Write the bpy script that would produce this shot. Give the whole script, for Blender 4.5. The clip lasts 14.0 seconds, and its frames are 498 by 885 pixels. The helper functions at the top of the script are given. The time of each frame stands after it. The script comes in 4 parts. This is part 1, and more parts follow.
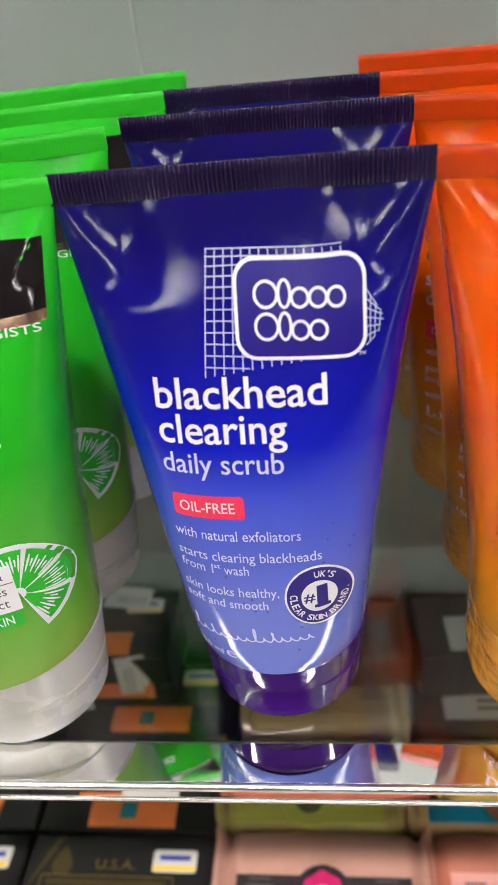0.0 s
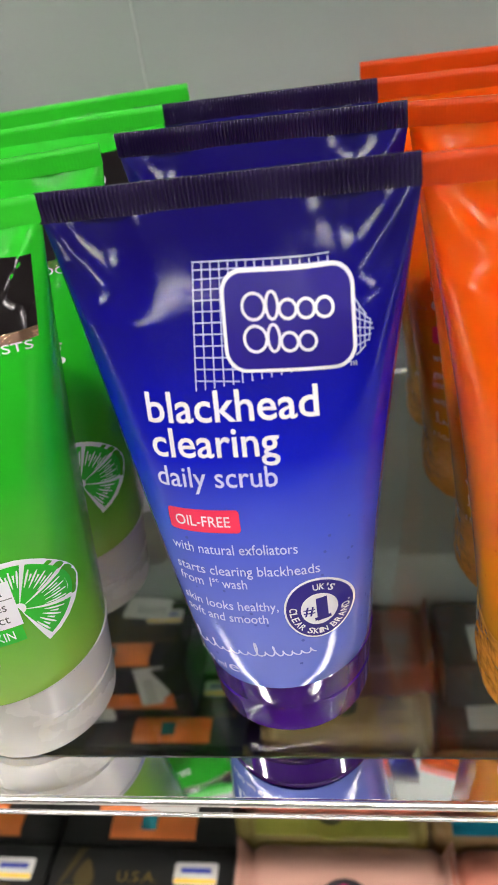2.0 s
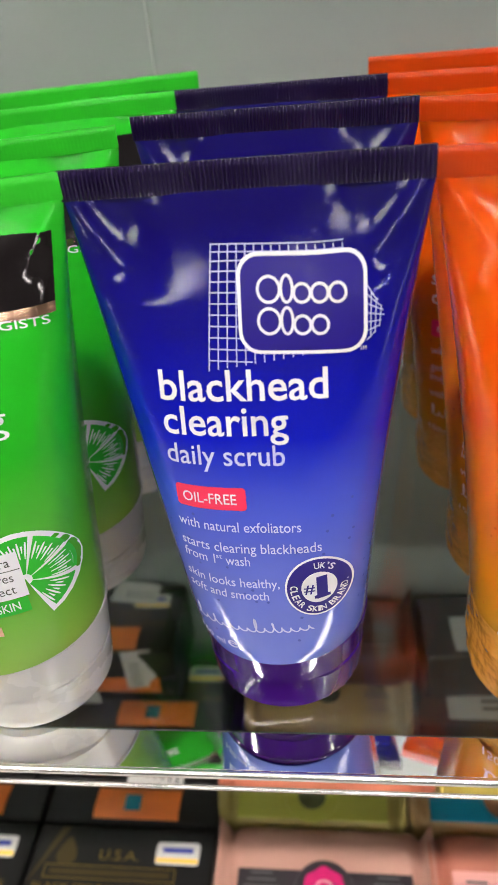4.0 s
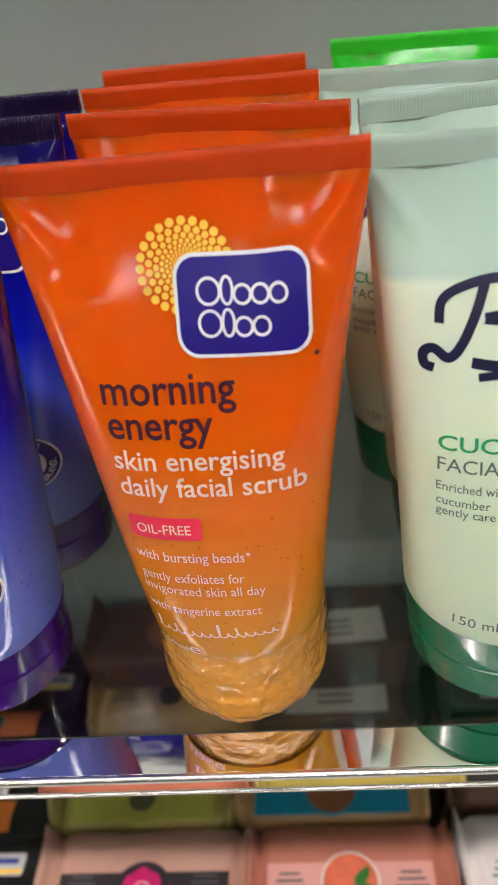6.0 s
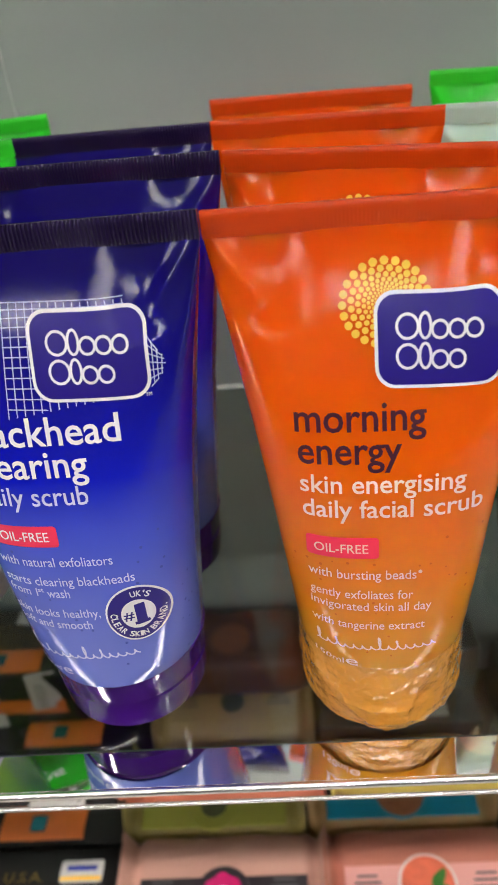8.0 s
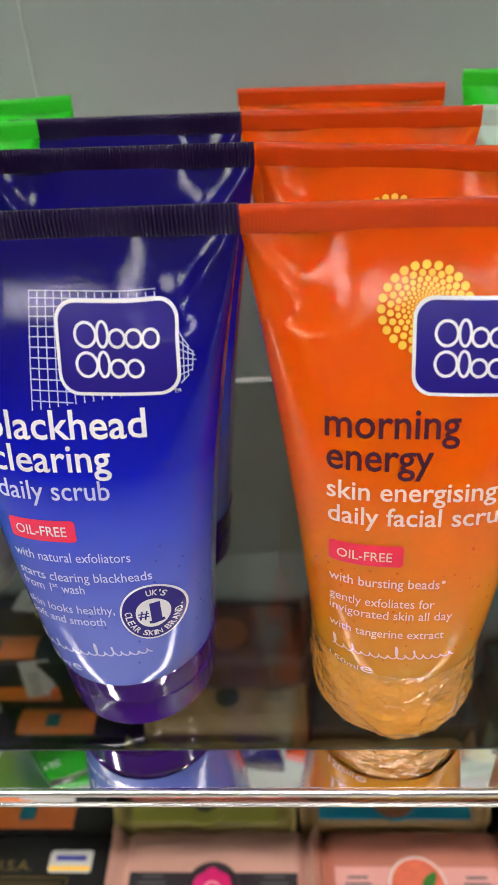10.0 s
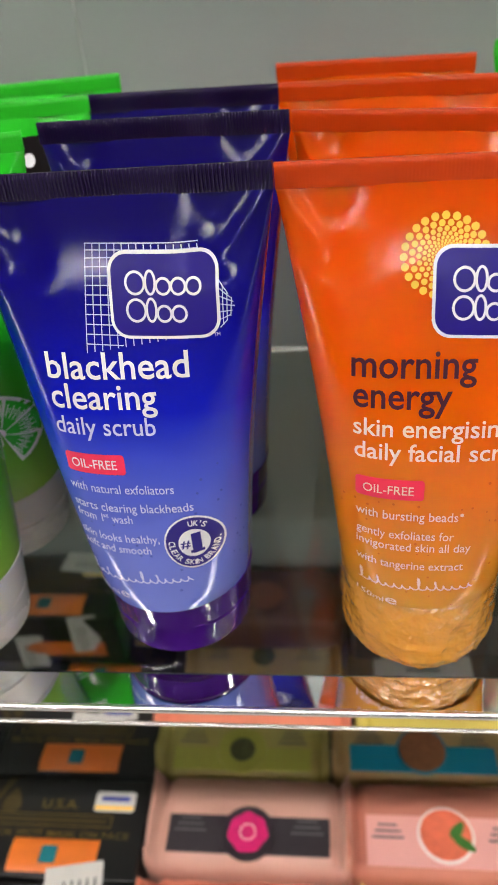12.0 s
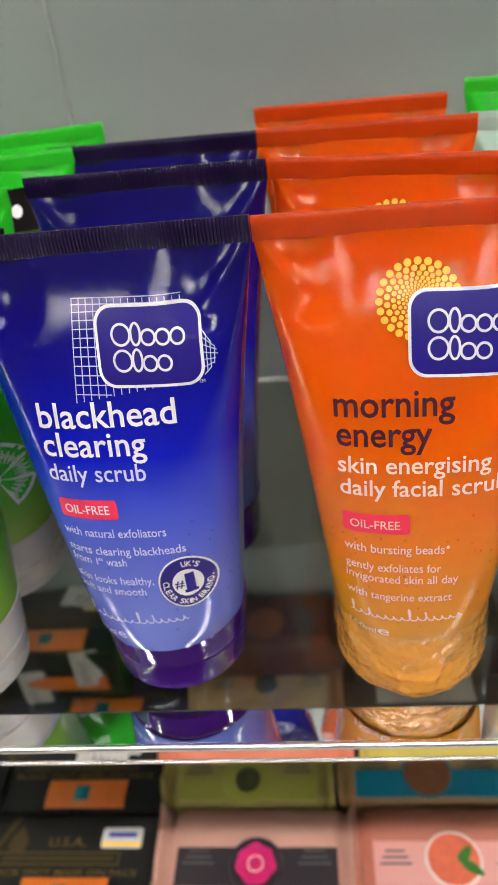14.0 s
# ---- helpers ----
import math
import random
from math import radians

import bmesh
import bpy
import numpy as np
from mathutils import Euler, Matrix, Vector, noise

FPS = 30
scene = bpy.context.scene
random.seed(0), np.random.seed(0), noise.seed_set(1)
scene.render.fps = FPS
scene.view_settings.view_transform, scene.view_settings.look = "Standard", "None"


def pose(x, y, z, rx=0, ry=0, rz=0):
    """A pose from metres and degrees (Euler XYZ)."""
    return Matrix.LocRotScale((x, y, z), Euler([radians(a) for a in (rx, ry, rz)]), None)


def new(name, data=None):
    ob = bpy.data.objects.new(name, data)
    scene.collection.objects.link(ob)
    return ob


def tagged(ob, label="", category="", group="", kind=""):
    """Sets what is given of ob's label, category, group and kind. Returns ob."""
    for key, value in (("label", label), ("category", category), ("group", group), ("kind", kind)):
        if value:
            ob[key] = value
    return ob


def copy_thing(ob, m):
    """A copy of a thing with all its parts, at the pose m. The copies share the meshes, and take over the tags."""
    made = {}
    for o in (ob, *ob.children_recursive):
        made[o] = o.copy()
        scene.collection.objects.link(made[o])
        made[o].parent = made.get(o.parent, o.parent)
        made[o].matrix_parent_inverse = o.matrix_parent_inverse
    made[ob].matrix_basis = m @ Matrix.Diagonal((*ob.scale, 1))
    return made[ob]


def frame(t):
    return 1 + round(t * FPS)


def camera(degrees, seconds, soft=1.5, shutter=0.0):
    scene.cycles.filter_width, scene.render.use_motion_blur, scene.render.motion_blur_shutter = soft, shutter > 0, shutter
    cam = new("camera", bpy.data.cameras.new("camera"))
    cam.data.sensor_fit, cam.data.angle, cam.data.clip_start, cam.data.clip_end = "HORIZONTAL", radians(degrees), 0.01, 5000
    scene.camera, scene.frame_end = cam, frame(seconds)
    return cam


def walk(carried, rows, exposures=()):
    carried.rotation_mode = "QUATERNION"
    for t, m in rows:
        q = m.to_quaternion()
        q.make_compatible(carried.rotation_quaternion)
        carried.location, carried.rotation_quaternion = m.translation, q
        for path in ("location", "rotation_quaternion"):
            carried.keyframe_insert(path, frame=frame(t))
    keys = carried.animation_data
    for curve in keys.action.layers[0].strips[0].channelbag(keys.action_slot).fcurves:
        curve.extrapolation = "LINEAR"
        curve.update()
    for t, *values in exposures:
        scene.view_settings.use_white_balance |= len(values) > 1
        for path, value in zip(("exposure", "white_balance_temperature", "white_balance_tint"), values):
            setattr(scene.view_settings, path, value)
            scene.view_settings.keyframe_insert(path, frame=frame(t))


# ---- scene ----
# ---- camera and walk ----
cam = camera(37.63, 14.0, shutter=0.2)
cam.data.dof.use_dof, cam.data.dof.focus_distance, cam.data.dof.aperture_fstop = True, 0.18, 22.0
ROWS = [
    (0, 0.0175, -0.1476, 1.3782, 56.35, 5.76, 4.21),
    (0.5, 0.0236, -0.1535, 1.3798, 56.66, 6.52, 4.34),
    (1, 0.0261, -0.1578, 1.3832, 57.20, 7.41, 4.95),
    (1.5, 0.0212, -0.1580, 1.3836, 57.56, 7.92, 5.83),
    (2, 0.0251, -0.1453, 1.3777, 57.06, 7.83, 5.57),
    (2.2, 0.0212, -0.1431, 1.3780, 56.76, 7.21, 4.92),
    (4.3, 0.0200, -0.1518, 1.3782, 56.56, 5.33, 5.35),
    (4.5, 0.0300, -0.1462, 1.3790, 56.76, 5.36, 4.68),
    (5, 0.0428, -0.1434, 1.3805, 57.27, 5.04, 4.58),
    (5.5, 0.0871, -0.1458, 1.3761, 56.32, 6.47, 4.41),
    (6, 0.1006, -0.1492, 1.3743, 56.34, 5.88, 1.89),
    (6.5, 0.0897, -0.1512, 1.3794, 57.32, 5.37, 1.52),
    (7, 0.0775, -0.1492, 1.3814, 57.66, 5.15, 1.77),
    (7.5, 0.0660, -0.1542, 1.3864, 57.19, 5.51, 1.10),
    (8, 0.0567, -0.1554, 1.3879, 56.54, 5.54, 0.93),
    (10.3, 0.0485, -0.1507, 1.3886, 55.87, 2.82, 2.24),
    (10.5, 0.0532, -0.1514, 1.3911, 56.00, 2.68, 2.46),
    (11, 0.0550, -0.1575, 1.3894, 56.20, 3.30, 2.78),
    (11.5, 0.0487, -0.1653, 1.3907, 55.05, 3.61, 3.52),
    (12, 0.0510, -0.1710, 1.3877, 55.08, 4.68, 4.62),
    (12.5, 0.0536, -0.1731, 1.3895, 55.28, 4.99, 4.18),
    (13, 0.0497, -0.1725, 1.3928, 55.69, 5.14, 4.41),
    (13.5, 0.0523, -0.1693, 1.3958, 56.41, 5.75, 4.13),
    (14, 0.0546, -0.1718, 1.3948, 56.55, 6.34, 3.33),
]
walk(cam, [(t, pose(x, y, z, rx, ry, rz)) for t, x, y, z, rx, ry, rz in ROWS],
     [(0.0, 0.18), (2.2, 0.2), (4.5, 0.16), (6.0, -0.2), (8.0, -0.1), (11.0, -0.05), (14.0, -0.02)])

# ---- world, exposure ----
world = bpy.data.worlds.new("world")
scene.world = world
world.use_nodes = True
world.node_tree.nodes["Background"].inputs[0].default_value = (0.9, 0.95, 1.0, 1)
world.node_tree.nodes["Background"].inputs[1].default_value = 0.05
LAMP = 56.0
SHELF = 1.20      # top of the glass shelf
LOWER = 0.952     # top of the shelf below


# ---- small helpers ----
def lin(r, g, b):
    out = []
    for c in (r, g, b):
        c /= 255.0
        out.append(c / 12.92 if c <= 0.04045 else ((c + 0.055) / 1.055) ** 2.4)
    return (*out, 1.0)


def part(name, bm, material, parent=None, label="", smooth=True, crease=0):
    me = bpy.data.meshes.new(name)
    bm.to_mesh(me)
    bm.free()
    if smooth:
        me.polygons.foreach_set("use_smooth", [True] * len(me.polygons))
    if crease:
        me.set_sharp_from_angle(angle=radians(crease))
    me.materials.append(material)
    ob = new(name, me)
    ob.parent = parent
    if label:
        ob["label"] = label
    return ob


def thing(name, label, category, group="", kind=""):
    return tagged(new(name), label, category, group, kind)


def box_bm(x0, x1, y0, y1, z0, z1, bevel=0.0, seg=2):
    bm = bmesh.new()
    bmesh.ops.create_cube(bm, size=1.0)
    for v in bm.verts:
        v.co = Vector(((x0 + x1) / 2 + v.co.x * (x1 - x0), (y0 + y1) / 2 + v.co.y * (y1 - y0), (z0 + z1) / 2 + v.co.z * (z1 - z0)))
    if bevel:
        bmesh.ops.bevel(bm, geom=bm.edges[:], offset=bevel, segments=seg, affect="EDGES", profile=0.5)
    return bm


def grid_bm(nx, nz, f):
    """A sheet of nx by nz quads through f(u, v) with u, v from 0 to 1."""
    bm = bmesh.new()
    vs = [[bm.verts.new(f(i / nx, j / nz)) for i in range(nx + 1)] for j in range(nz + 1)]
    for j in range(nz):
        for i in range(nx):
            bm.faces.new((vs[j][i], vs[j][i + 1], vs[j + 1][i + 1], vs[j + 1][i]))
    return bm


def merge(bms):
    out = bmesh.new()
    for b in bms:
        me = bpy.data.meshes.new("tmp")
        b.to_mesh(me)
        b.free()
        out.from_mesh(me)
        bpy.data.meshes.remove(me)
    return out


# ---- materials ----
def material(name, color, rough=0.4, metal=0.0, coat=0.0, bump=0.0, bump_scale=800.0, bump_depth=0.0004, mottle=0.0, mottle_scale=60.0,
             transmission=0.0, ior=1.45, subsurface=0.0):
    m = bpy.data.materials.new(name)
    m.use_nodes = True
    nt = m.node_tree
    b = nt.nodes["Principled BSDF"]
    b.inputs["Base Color"].default_value = color
    b.inputs["Roughness"].default_value = rough
    b.inputs["Metallic"].default_value = metal
    b.inputs["Coat Weight"].default_value = coat
    b.inputs["Coat Roughness"].default_value = 0.035
    b.inputs["Transmission Weight"].default_value = transmission
    b.inputs["IOR"].default_value = ior
    if subsurface:
        b.inputs["Subsurface Weight"].default_value = subsurface
        b.inputs["Subsurface Radius"].default_value = (0.008, 0.006, 0.003)
        b.inputs["Subsurface Scale"].default_value = 1.0
    co = nt.nodes.new("ShaderNodeTexCoord")
    if bump:
        n = nt.nodes.new("ShaderNodeTexNoise")
        n.inputs["Scale"].default_value = bump_scale
        n.inputs["Detail"].default_value = 3
        nt.links.new(co.outputs["Object"], n.inputs["Vector"])
        bp = nt.nodes.new("ShaderNodeBump")
        bp.inputs["Strength"].default_value = bump
        bp.inputs["Distance"].default_value = bump_depth
        nt.links.new(n.outputs["Fac"], bp.inputs["Height"])
        nt.links.new(bp.outputs["Normal"], b.inputs["Normal"])
        nt.links.new(bp.outputs["Normal"], b.inputs["Coat Normal"])
    if mottle:
        n = nt.nodes.new("ShaderNodeTexNoise")
        n.inputs["Scale"].default_value = mottle_scale
        n.inputs["Detail"].default_value = 5
        nt.links.new(co.outputs["Object"], n.inputs["Vector"])
        mx = nt.nodes.new("ShaderNodeMix")
        mx.data_type = "RGBA"
        mx.inputs[6].default_value = (*[c * (1 - mottle) for c in color[:3]], 1)
        mx.inputs[7].default_value = (*[min(1, c * (1 + mottle)) for c in color[:3]], 1)
        nt.links.new(n.outputs["Fac"], mx.inputs[0])
        nt.links.new(mx.outputs[2], b.inputs["Base Color"])
        rr = nt.nodes.new("ShaderNodeMapRange")
        rr.inputs["To Min"].default_value = max(0.0, rough - 0.06)
        rr.inputs["To Max"].default_value = rough + 0.08
        nt.links.new(n.outputs["Fac"], rr.inputs["Value"])
        nt.links.new(rr.outputs["Result"], b.inputs["Roughness"])
    return m


def gradient(name, stops, rough=0.12, specks=None, bump=0.12, subsurface=0.0, coat=0.3):
    """Plastic whose print fades from colour to colour with the height in the tube (metres), with optional scrub specks."""
    m = material(name, stops[0][1], rough, coat=coat, bump=bump, bump_scale=2600.0, subsurface=subsurface)
    nt = m.node_tree
    b = nt.nodes["Principled BSDF"]
    co = nt.nodes.new("ShaderNodeTexCoord")
    sep = nt.nodes.new("ShaderNodeSeparateXYZ")
    nt.links.new(co.outputs["Object"], sep.inputs[0])
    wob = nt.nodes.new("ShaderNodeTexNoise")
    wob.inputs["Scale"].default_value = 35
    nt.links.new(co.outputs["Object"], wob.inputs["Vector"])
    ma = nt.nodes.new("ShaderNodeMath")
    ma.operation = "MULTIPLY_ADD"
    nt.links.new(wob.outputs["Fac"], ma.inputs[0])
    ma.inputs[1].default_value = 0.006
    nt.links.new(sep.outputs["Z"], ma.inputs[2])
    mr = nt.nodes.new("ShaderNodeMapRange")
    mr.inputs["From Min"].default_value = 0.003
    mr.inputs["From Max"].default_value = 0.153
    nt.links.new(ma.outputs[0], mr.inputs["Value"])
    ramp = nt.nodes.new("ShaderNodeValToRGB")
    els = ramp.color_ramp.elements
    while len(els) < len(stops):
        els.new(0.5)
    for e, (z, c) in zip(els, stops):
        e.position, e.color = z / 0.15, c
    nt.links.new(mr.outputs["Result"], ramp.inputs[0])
    out = ramp.outputs["Color"]
    if specks:
        zmax, col = specks
        v = nt.nodes.new("ShaderNodeTexVoronoi")
        v.inputs["Scale"].default_value = 300
        nt.links.new(co.outputs["Object"], v.inputs["Vector"])
        lt = nt.nodes.new("ShaderNodeMath")
        lt.operation = "LESS_THAN"
        nt.links.new(v.outputs["Distance"], lt.inputs[0])
        lt.inputs[1].default_value = 0.125
        wn = nt.nodes.new("ShaderNodeMath")
        wn.operation = "LESS_THAN"
        nt.links.new(sep.outputs["Z"], wn.inputs[0])
        wn.inputs[1].default_value = zmax
        sepc = nt.nodes.new("ShaderNodeSeparateColor")
        nt.links.new(v.outputs["Color"], sepc.inputs[0])
        rare = nt.nodes.new("ShaderNodeMath")
        rare.operation = "LESS_THAN"
        nt.links.new(sepc.outputs[0], rare.inputs[0])
        rare.inputs[1].default_value = 0.7
        a1 = nt.nodes.new("ShaderNodeMath")
        a1.operation = "MULTIPLY"
        nt.links.new(lt.outputs[0], a1.inputs[0])
        nt.links.new(wn.outputs[0], a1.inputs[1])
        a2 = nt.nodes.new("ShaderNodeMath")
        a2.operation = "MULTIPLY"
        nt.links.new(a1.outputs[0], a2.inputs[0])
        nt.links.new(rare.outputs[0], a2.inputs[1])
        a3 = nt.nodes.new("ShaderNodeMath")
        a3.operation = "MULTIPLY"
        nt.links.new(a2.outputs[0], a3.inputs[0])
        a3.inputs[1].default_value = 0.7
        mx = nt.nodes.new("ShaderNodeMix")
        mx.data_type = "RGBA"
        nt.links.new(a3.outputs[0], mx.inputs[0])
        nt.links.new(out, mx.inputs[6])
        mx.inputs[7].default_value = col
        out = mx.outputs[2]
    nt.links.new(out, b.inputs["Base Color"])
    return m


def emitter(name, color, strength):
    m = bpy.data.materials.new(name)
    m.use_nodes = True
    b = m.node_tree.nodes["Principled BSDF"]
    b.inputs["Emission Color"].default_value = color
    b.inputs["Emission Strength"].default_value = strength
    return m


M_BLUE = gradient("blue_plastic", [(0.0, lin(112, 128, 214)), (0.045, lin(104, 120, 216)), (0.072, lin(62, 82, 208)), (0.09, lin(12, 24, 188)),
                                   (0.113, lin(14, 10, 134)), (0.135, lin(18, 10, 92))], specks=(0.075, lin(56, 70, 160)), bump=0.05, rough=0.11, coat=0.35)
M_BLUE_SEAL = material("navy_crimp", lin(30, 18, 58), 0.24, bump=0.1)
M_PURPLE = material("purple_cap", lin(62, 16, 118), 0.06, coat=0.6, mottle=0.12)
M_ORANGE = gradient("orange_gel", [(0.0, lin(226, 164, 58)), (0.030, lin(226, 152, 34)), (0.055, lin(234, 132, 8)), (0.092, lin(238, 102, 4)),
                                   (0.13, lin(226, 88, 6)), (0.15, lin(210, 74, 8))], specks=(0.07, lin(200, 84, 0)), subsurface=0.9, rough=0.1, coat=0.2, bump=0.05)
M_ORANGE_SEAL = material("orange_crimp", lin(202, 66, 10), 0.28, bump=0.15, subsurface=0.2)
M_AMBER = material("amber_cap", lin(228, 160, 62), 0.16, coat=0.3, mottle=0.15, subsurface=0.3)

M_FILM = material("film_over_amber", lin(222, 154, 60), 0.08, coat=1.0, bump=1.0, bump_scale=105, bump_depth=0.0032, mottle=0.08, mottle_scale=70, subsurface=0.4)
M_GREEN = gradient("green_gel", [(0.0, lin(150, 180, 90)), (0.03, lin(140, 186, 74)), (0.055, lin(92, 178, 48)), (0.09, lin(38, 178, 34)),
                                 (0.13, lin(34, 190, 36)), (0.15, lin(54, 200, 48))], subsurface=0.2)
M_GREEN_SEAL = material("green_crimp", lin(48, 196, 42), 0.28, bump=0.15)
M_MILK = material("milky_cap", lin(204, 203, 198), 0.25, coat=0.2, mottle=0.05, subsurface=0.4)
M_BLACK = material("black_print", lin(22, 18, 20), 0.12, coat=0.5)
M_FOIL = material("foil_print", lin(230, 190, 160), 0.18, metal=1.0, bump=0.2, bump_scale=300)
M_MINT = gradient("mint_plastic", [(0.0, lin(214, 236, 206)), (0.06, lin(222, 242, 212)), (0.115, lin(226, 240, 216)), (0.117, lin(188, 216, 200)),
                                   (0.135, lin(176, 206, 190)), (0.15, lin(168, 196, 180))], rough=0.34, coat=0.0, subsurface=0.3)
M_MINT_SEAL = material("mint_crimp", lin(172, 198, 184), 0.4, bump=0.1)
M_DKGREEN = material("dark_green_cap", lin(12, 122, 84), 0.2, coat=0.3, mottle=0.1)
M_WHITE = material("white_print", lin(240, 240, 244), 0.35)
M_PALE = material("pale_lilac_print", lin(206, 210, 240), 0.35)
M_NET = material("net_ink", lin(190, 196, 236), 0.4)
M_NAVY = material("navy_print", lin(34, 18, 128), 0.3)
M_RED = material("red_print", lin(244, 52, 92), 0.35)
M_PINKTAG = material("pink_print", lin(250, 50, 84), 0.35)
M_YELLOW = material("yellow_print", lin(252, 204, 72), 0.35)
M_AUBERGINE = material("aubergine_print", lin(70, 20, 44), 0.4)
M_CREAM = material("cream_print", lin(252, 226, 204), 0.4)
M_TEALTXT = material("green_print", lin(34, 172, 106), 0.4)
M_SLATE = material("slate_print", lin(96, 120, 112), 0.4)
M_INK = material("ink_print", lin(26, 28, 62), 0.35)
M_LIMEFILL = material("lime_print", lin(38, 190, 40), 0.35)
M_GREY_TXT = material("grey_print", lin(92, 92, 92), 0.4)
M_GLASS = material("shelf_glass", (0.78, 0.86, 0.82, 1), 0.0, transmission=1.0, ior=1.5)
M_CHROME = material("polished_trim", (0.86, 0.86, 0.84, 1), 0.03, metal=1.0, bump=0.03, bump_scale=30)
M_SATIN = material("satin_metal", (0.9, 0.89, 0.86, 1), 0.2, metal=1.0)
M_PANEL = material("satin_panel", lin(138, 146, 140), 0.28)


def painted_reflections(m, low, high):
    """Blurred shop reflections put into a panel's colour: very soft, wide and flat clouds of tone."""
    nt = m.node_tree
    co, mp, n, mx = (nt.nodes.new(k) for k in ("ShaderNodeTexCoord", "ShaderNodeMapping", "ShaderNodeTexNoise", "ShaderNodeMix"))
    mp.inputs["Scale"].default_value = (5.0, 1.0, 16.0)
    n.inputs["Scale"].default_value, n.inputs["Detail"].default_value = 1.0, 1.0
    mx.data_type = "RGBA"
    mx.inputs[6].default_value, mx.inputs[7].default_value = low, high
    nt.links.new(co.outputs["Object"], mp.inputs["Vector"])
    nt.links.new(mp.outputs[0], n.inputs["Vector"])
    nt.links.new(n.outputs["Fac"], mx.inputs[0])
    nt.links.new(mx.outputs[2], nt.nodes["Principled BSDF"].inputs["Base Color"])


# darker and lighter tone of the reflections painted on the back panel
painted_reflections(M_PANEL, lin(126, 138, 134), lin(172, 179, 173))
M_SEAM = material("panel_seam", lin(186, 192, 188), 0.5)
M_STEEL = material("painted_steel", lin(205, 205, 202), 0.4, mottle=0.04, mottle_scale=8)
M_WALL = material("wall_paint", lin(112, 110, 105), 0.7, mottle=0.15, mottle_scale=1.5)
M_CEIL = material("ceiling_paint", lin(132, 132, 129), 0.8, mottle=0.04, mottle_scale=3)
M_FLOOR = material("floor_tile", lin(204, 201, 194), 0.3, mottle=0.12, mottle_scale=2)
M_PANELLAMP = emitter("panel_diffuser", (1.0, 0.98, 0.95, 1), 24.0)
M_DIMLAMP = emitter("dim_diffuser", (1.0, 0.97, 0.93, 1), 5.0)
M_LAMP = emitter("lamp_diffuser", (1.0, 0.93, 0.895, 1), LAMP)

# ---- the room ----
ROOM = (-3.2, 3.4, -4.2, 0.6, 0.0, 2.9)
x0, x1, y0, y1, z0, z1 = ROOM
for nm, dims, mt, cat in (
        ("floor", (x0, x1, y0, y1, -0.1, 0.0), M_FLOOR, "floor"),
        ("ceiling", (x0, x1, y0, y1, z1, z1 + 0.1), M_CEIL, "ceiling"),
        ("wall_north", (x0 - 0.1, x1 + 0.1, y1, y1 + 0.1, -0.1, z1 + 0.1), M_WALL, "wall"),
        ("wall_south", (x0 - 0.1, x1 + 0.1, y0 - 0.1, y0, -0.1, z1 + 0.1), M_WALL, "wall"),
        ("wall_west", (x0 - 0.1, x0, y0, y1, -0.1, z1 + 0.1), M_WALL, "wall"),
        ("wall_east", (x1, x1 + 0.1, y0, y1, -0.1, z1 + 0.1), M_WALL, "wall")):
    tagged(part(nm, box_bm(*dims), mt, smooth=False), "plain shop " + cat, cat, kind="structure")


def ceiling_light(x, y, wx, wy):
    t = thing("ceiling_light", "rectangular white ceiling light, switched on", "ceiling light", "ceiling lights")
    t.matrix_basis = pose(x, y, z1 - 0.03)
    fr = [box_bm(-wx - 0.02, wx + 0.02, s * wy - 0.01, s * wy + 0.01, -0.03, 0.03, 0.002) for s in (-1, 1)]
    fr += [box_bm(s * wx - 0.01, s * wx + 0.01, -wy + 0.01, wy - 0.01, -0.03, 0.03, 0.002) for s in (-1, 1)]
    part("frame", merge(fr), M_STEEL, t, smooth=False)
    part("diffuser", box_bm(-wx + 0.012, wx - 0.012, -wy + 0.012, wy - 0.012, -0.02, 0.0), M_LAMP, t, smooth=False)
    return t


for lx, ly, wx, wy in ((-2.1, -0.75, 0.62, 0.055), (-0.75, -0.75, 0.62, 0.055), (0.6, -0.75, 0.62, 0.055), (1.95, -0.75, 0.62, 0.055),
                       (-1.75, -3.3, 0.62, 0.065), (0.1, -3.3, 0.62, 0.065), (1.95, -3.3, 0.62, 0.065)):
    ceiling_light(lx, ly, wx, wy)


# an unseen glowing panel, added only for upright streak highlights on the tubes
def added_streak_lamp(m, half, glow):
    t = thing("added_streak_lamp", "low narrow lit panel, unseen, added to streak the tube sides", "wall light", "wall lights")
    t.matrix_basis = m
    fr = [box_bm(s * 0.055 - 0.012, s * 0.055 + 0.012, -0.03, 0.0, -half, half, 0.003) for s in (-1, 1)]
    fr += [box_bm(-0.043, 0.043, -0.03, 0.0, s * (half - 0.012) - 0.012, s * (half - 0.012) + 0.012, 0.003) for s in (-1, 1)]
    part("frame", merge(fr), M_STEEL, t, smooth=False)
    part("diffuser", box_bm(-0.042, 0.042, -0.02, -0.002, -half + 0.024, half - 0.024), glow, t, smooth=False)


# both are made-up sources: a bright one to the left, a dim one right
added_streak_lamp(pose(x0 + 0.002, -1.15, 0.62, 0, 0, 90), 0.55, M_PANELLAMP)
added_streak_lamp(pose(x1 - 0.002, -2.1, 0.62, 0, 0, -90), 0.55, M_DIMLAMP)

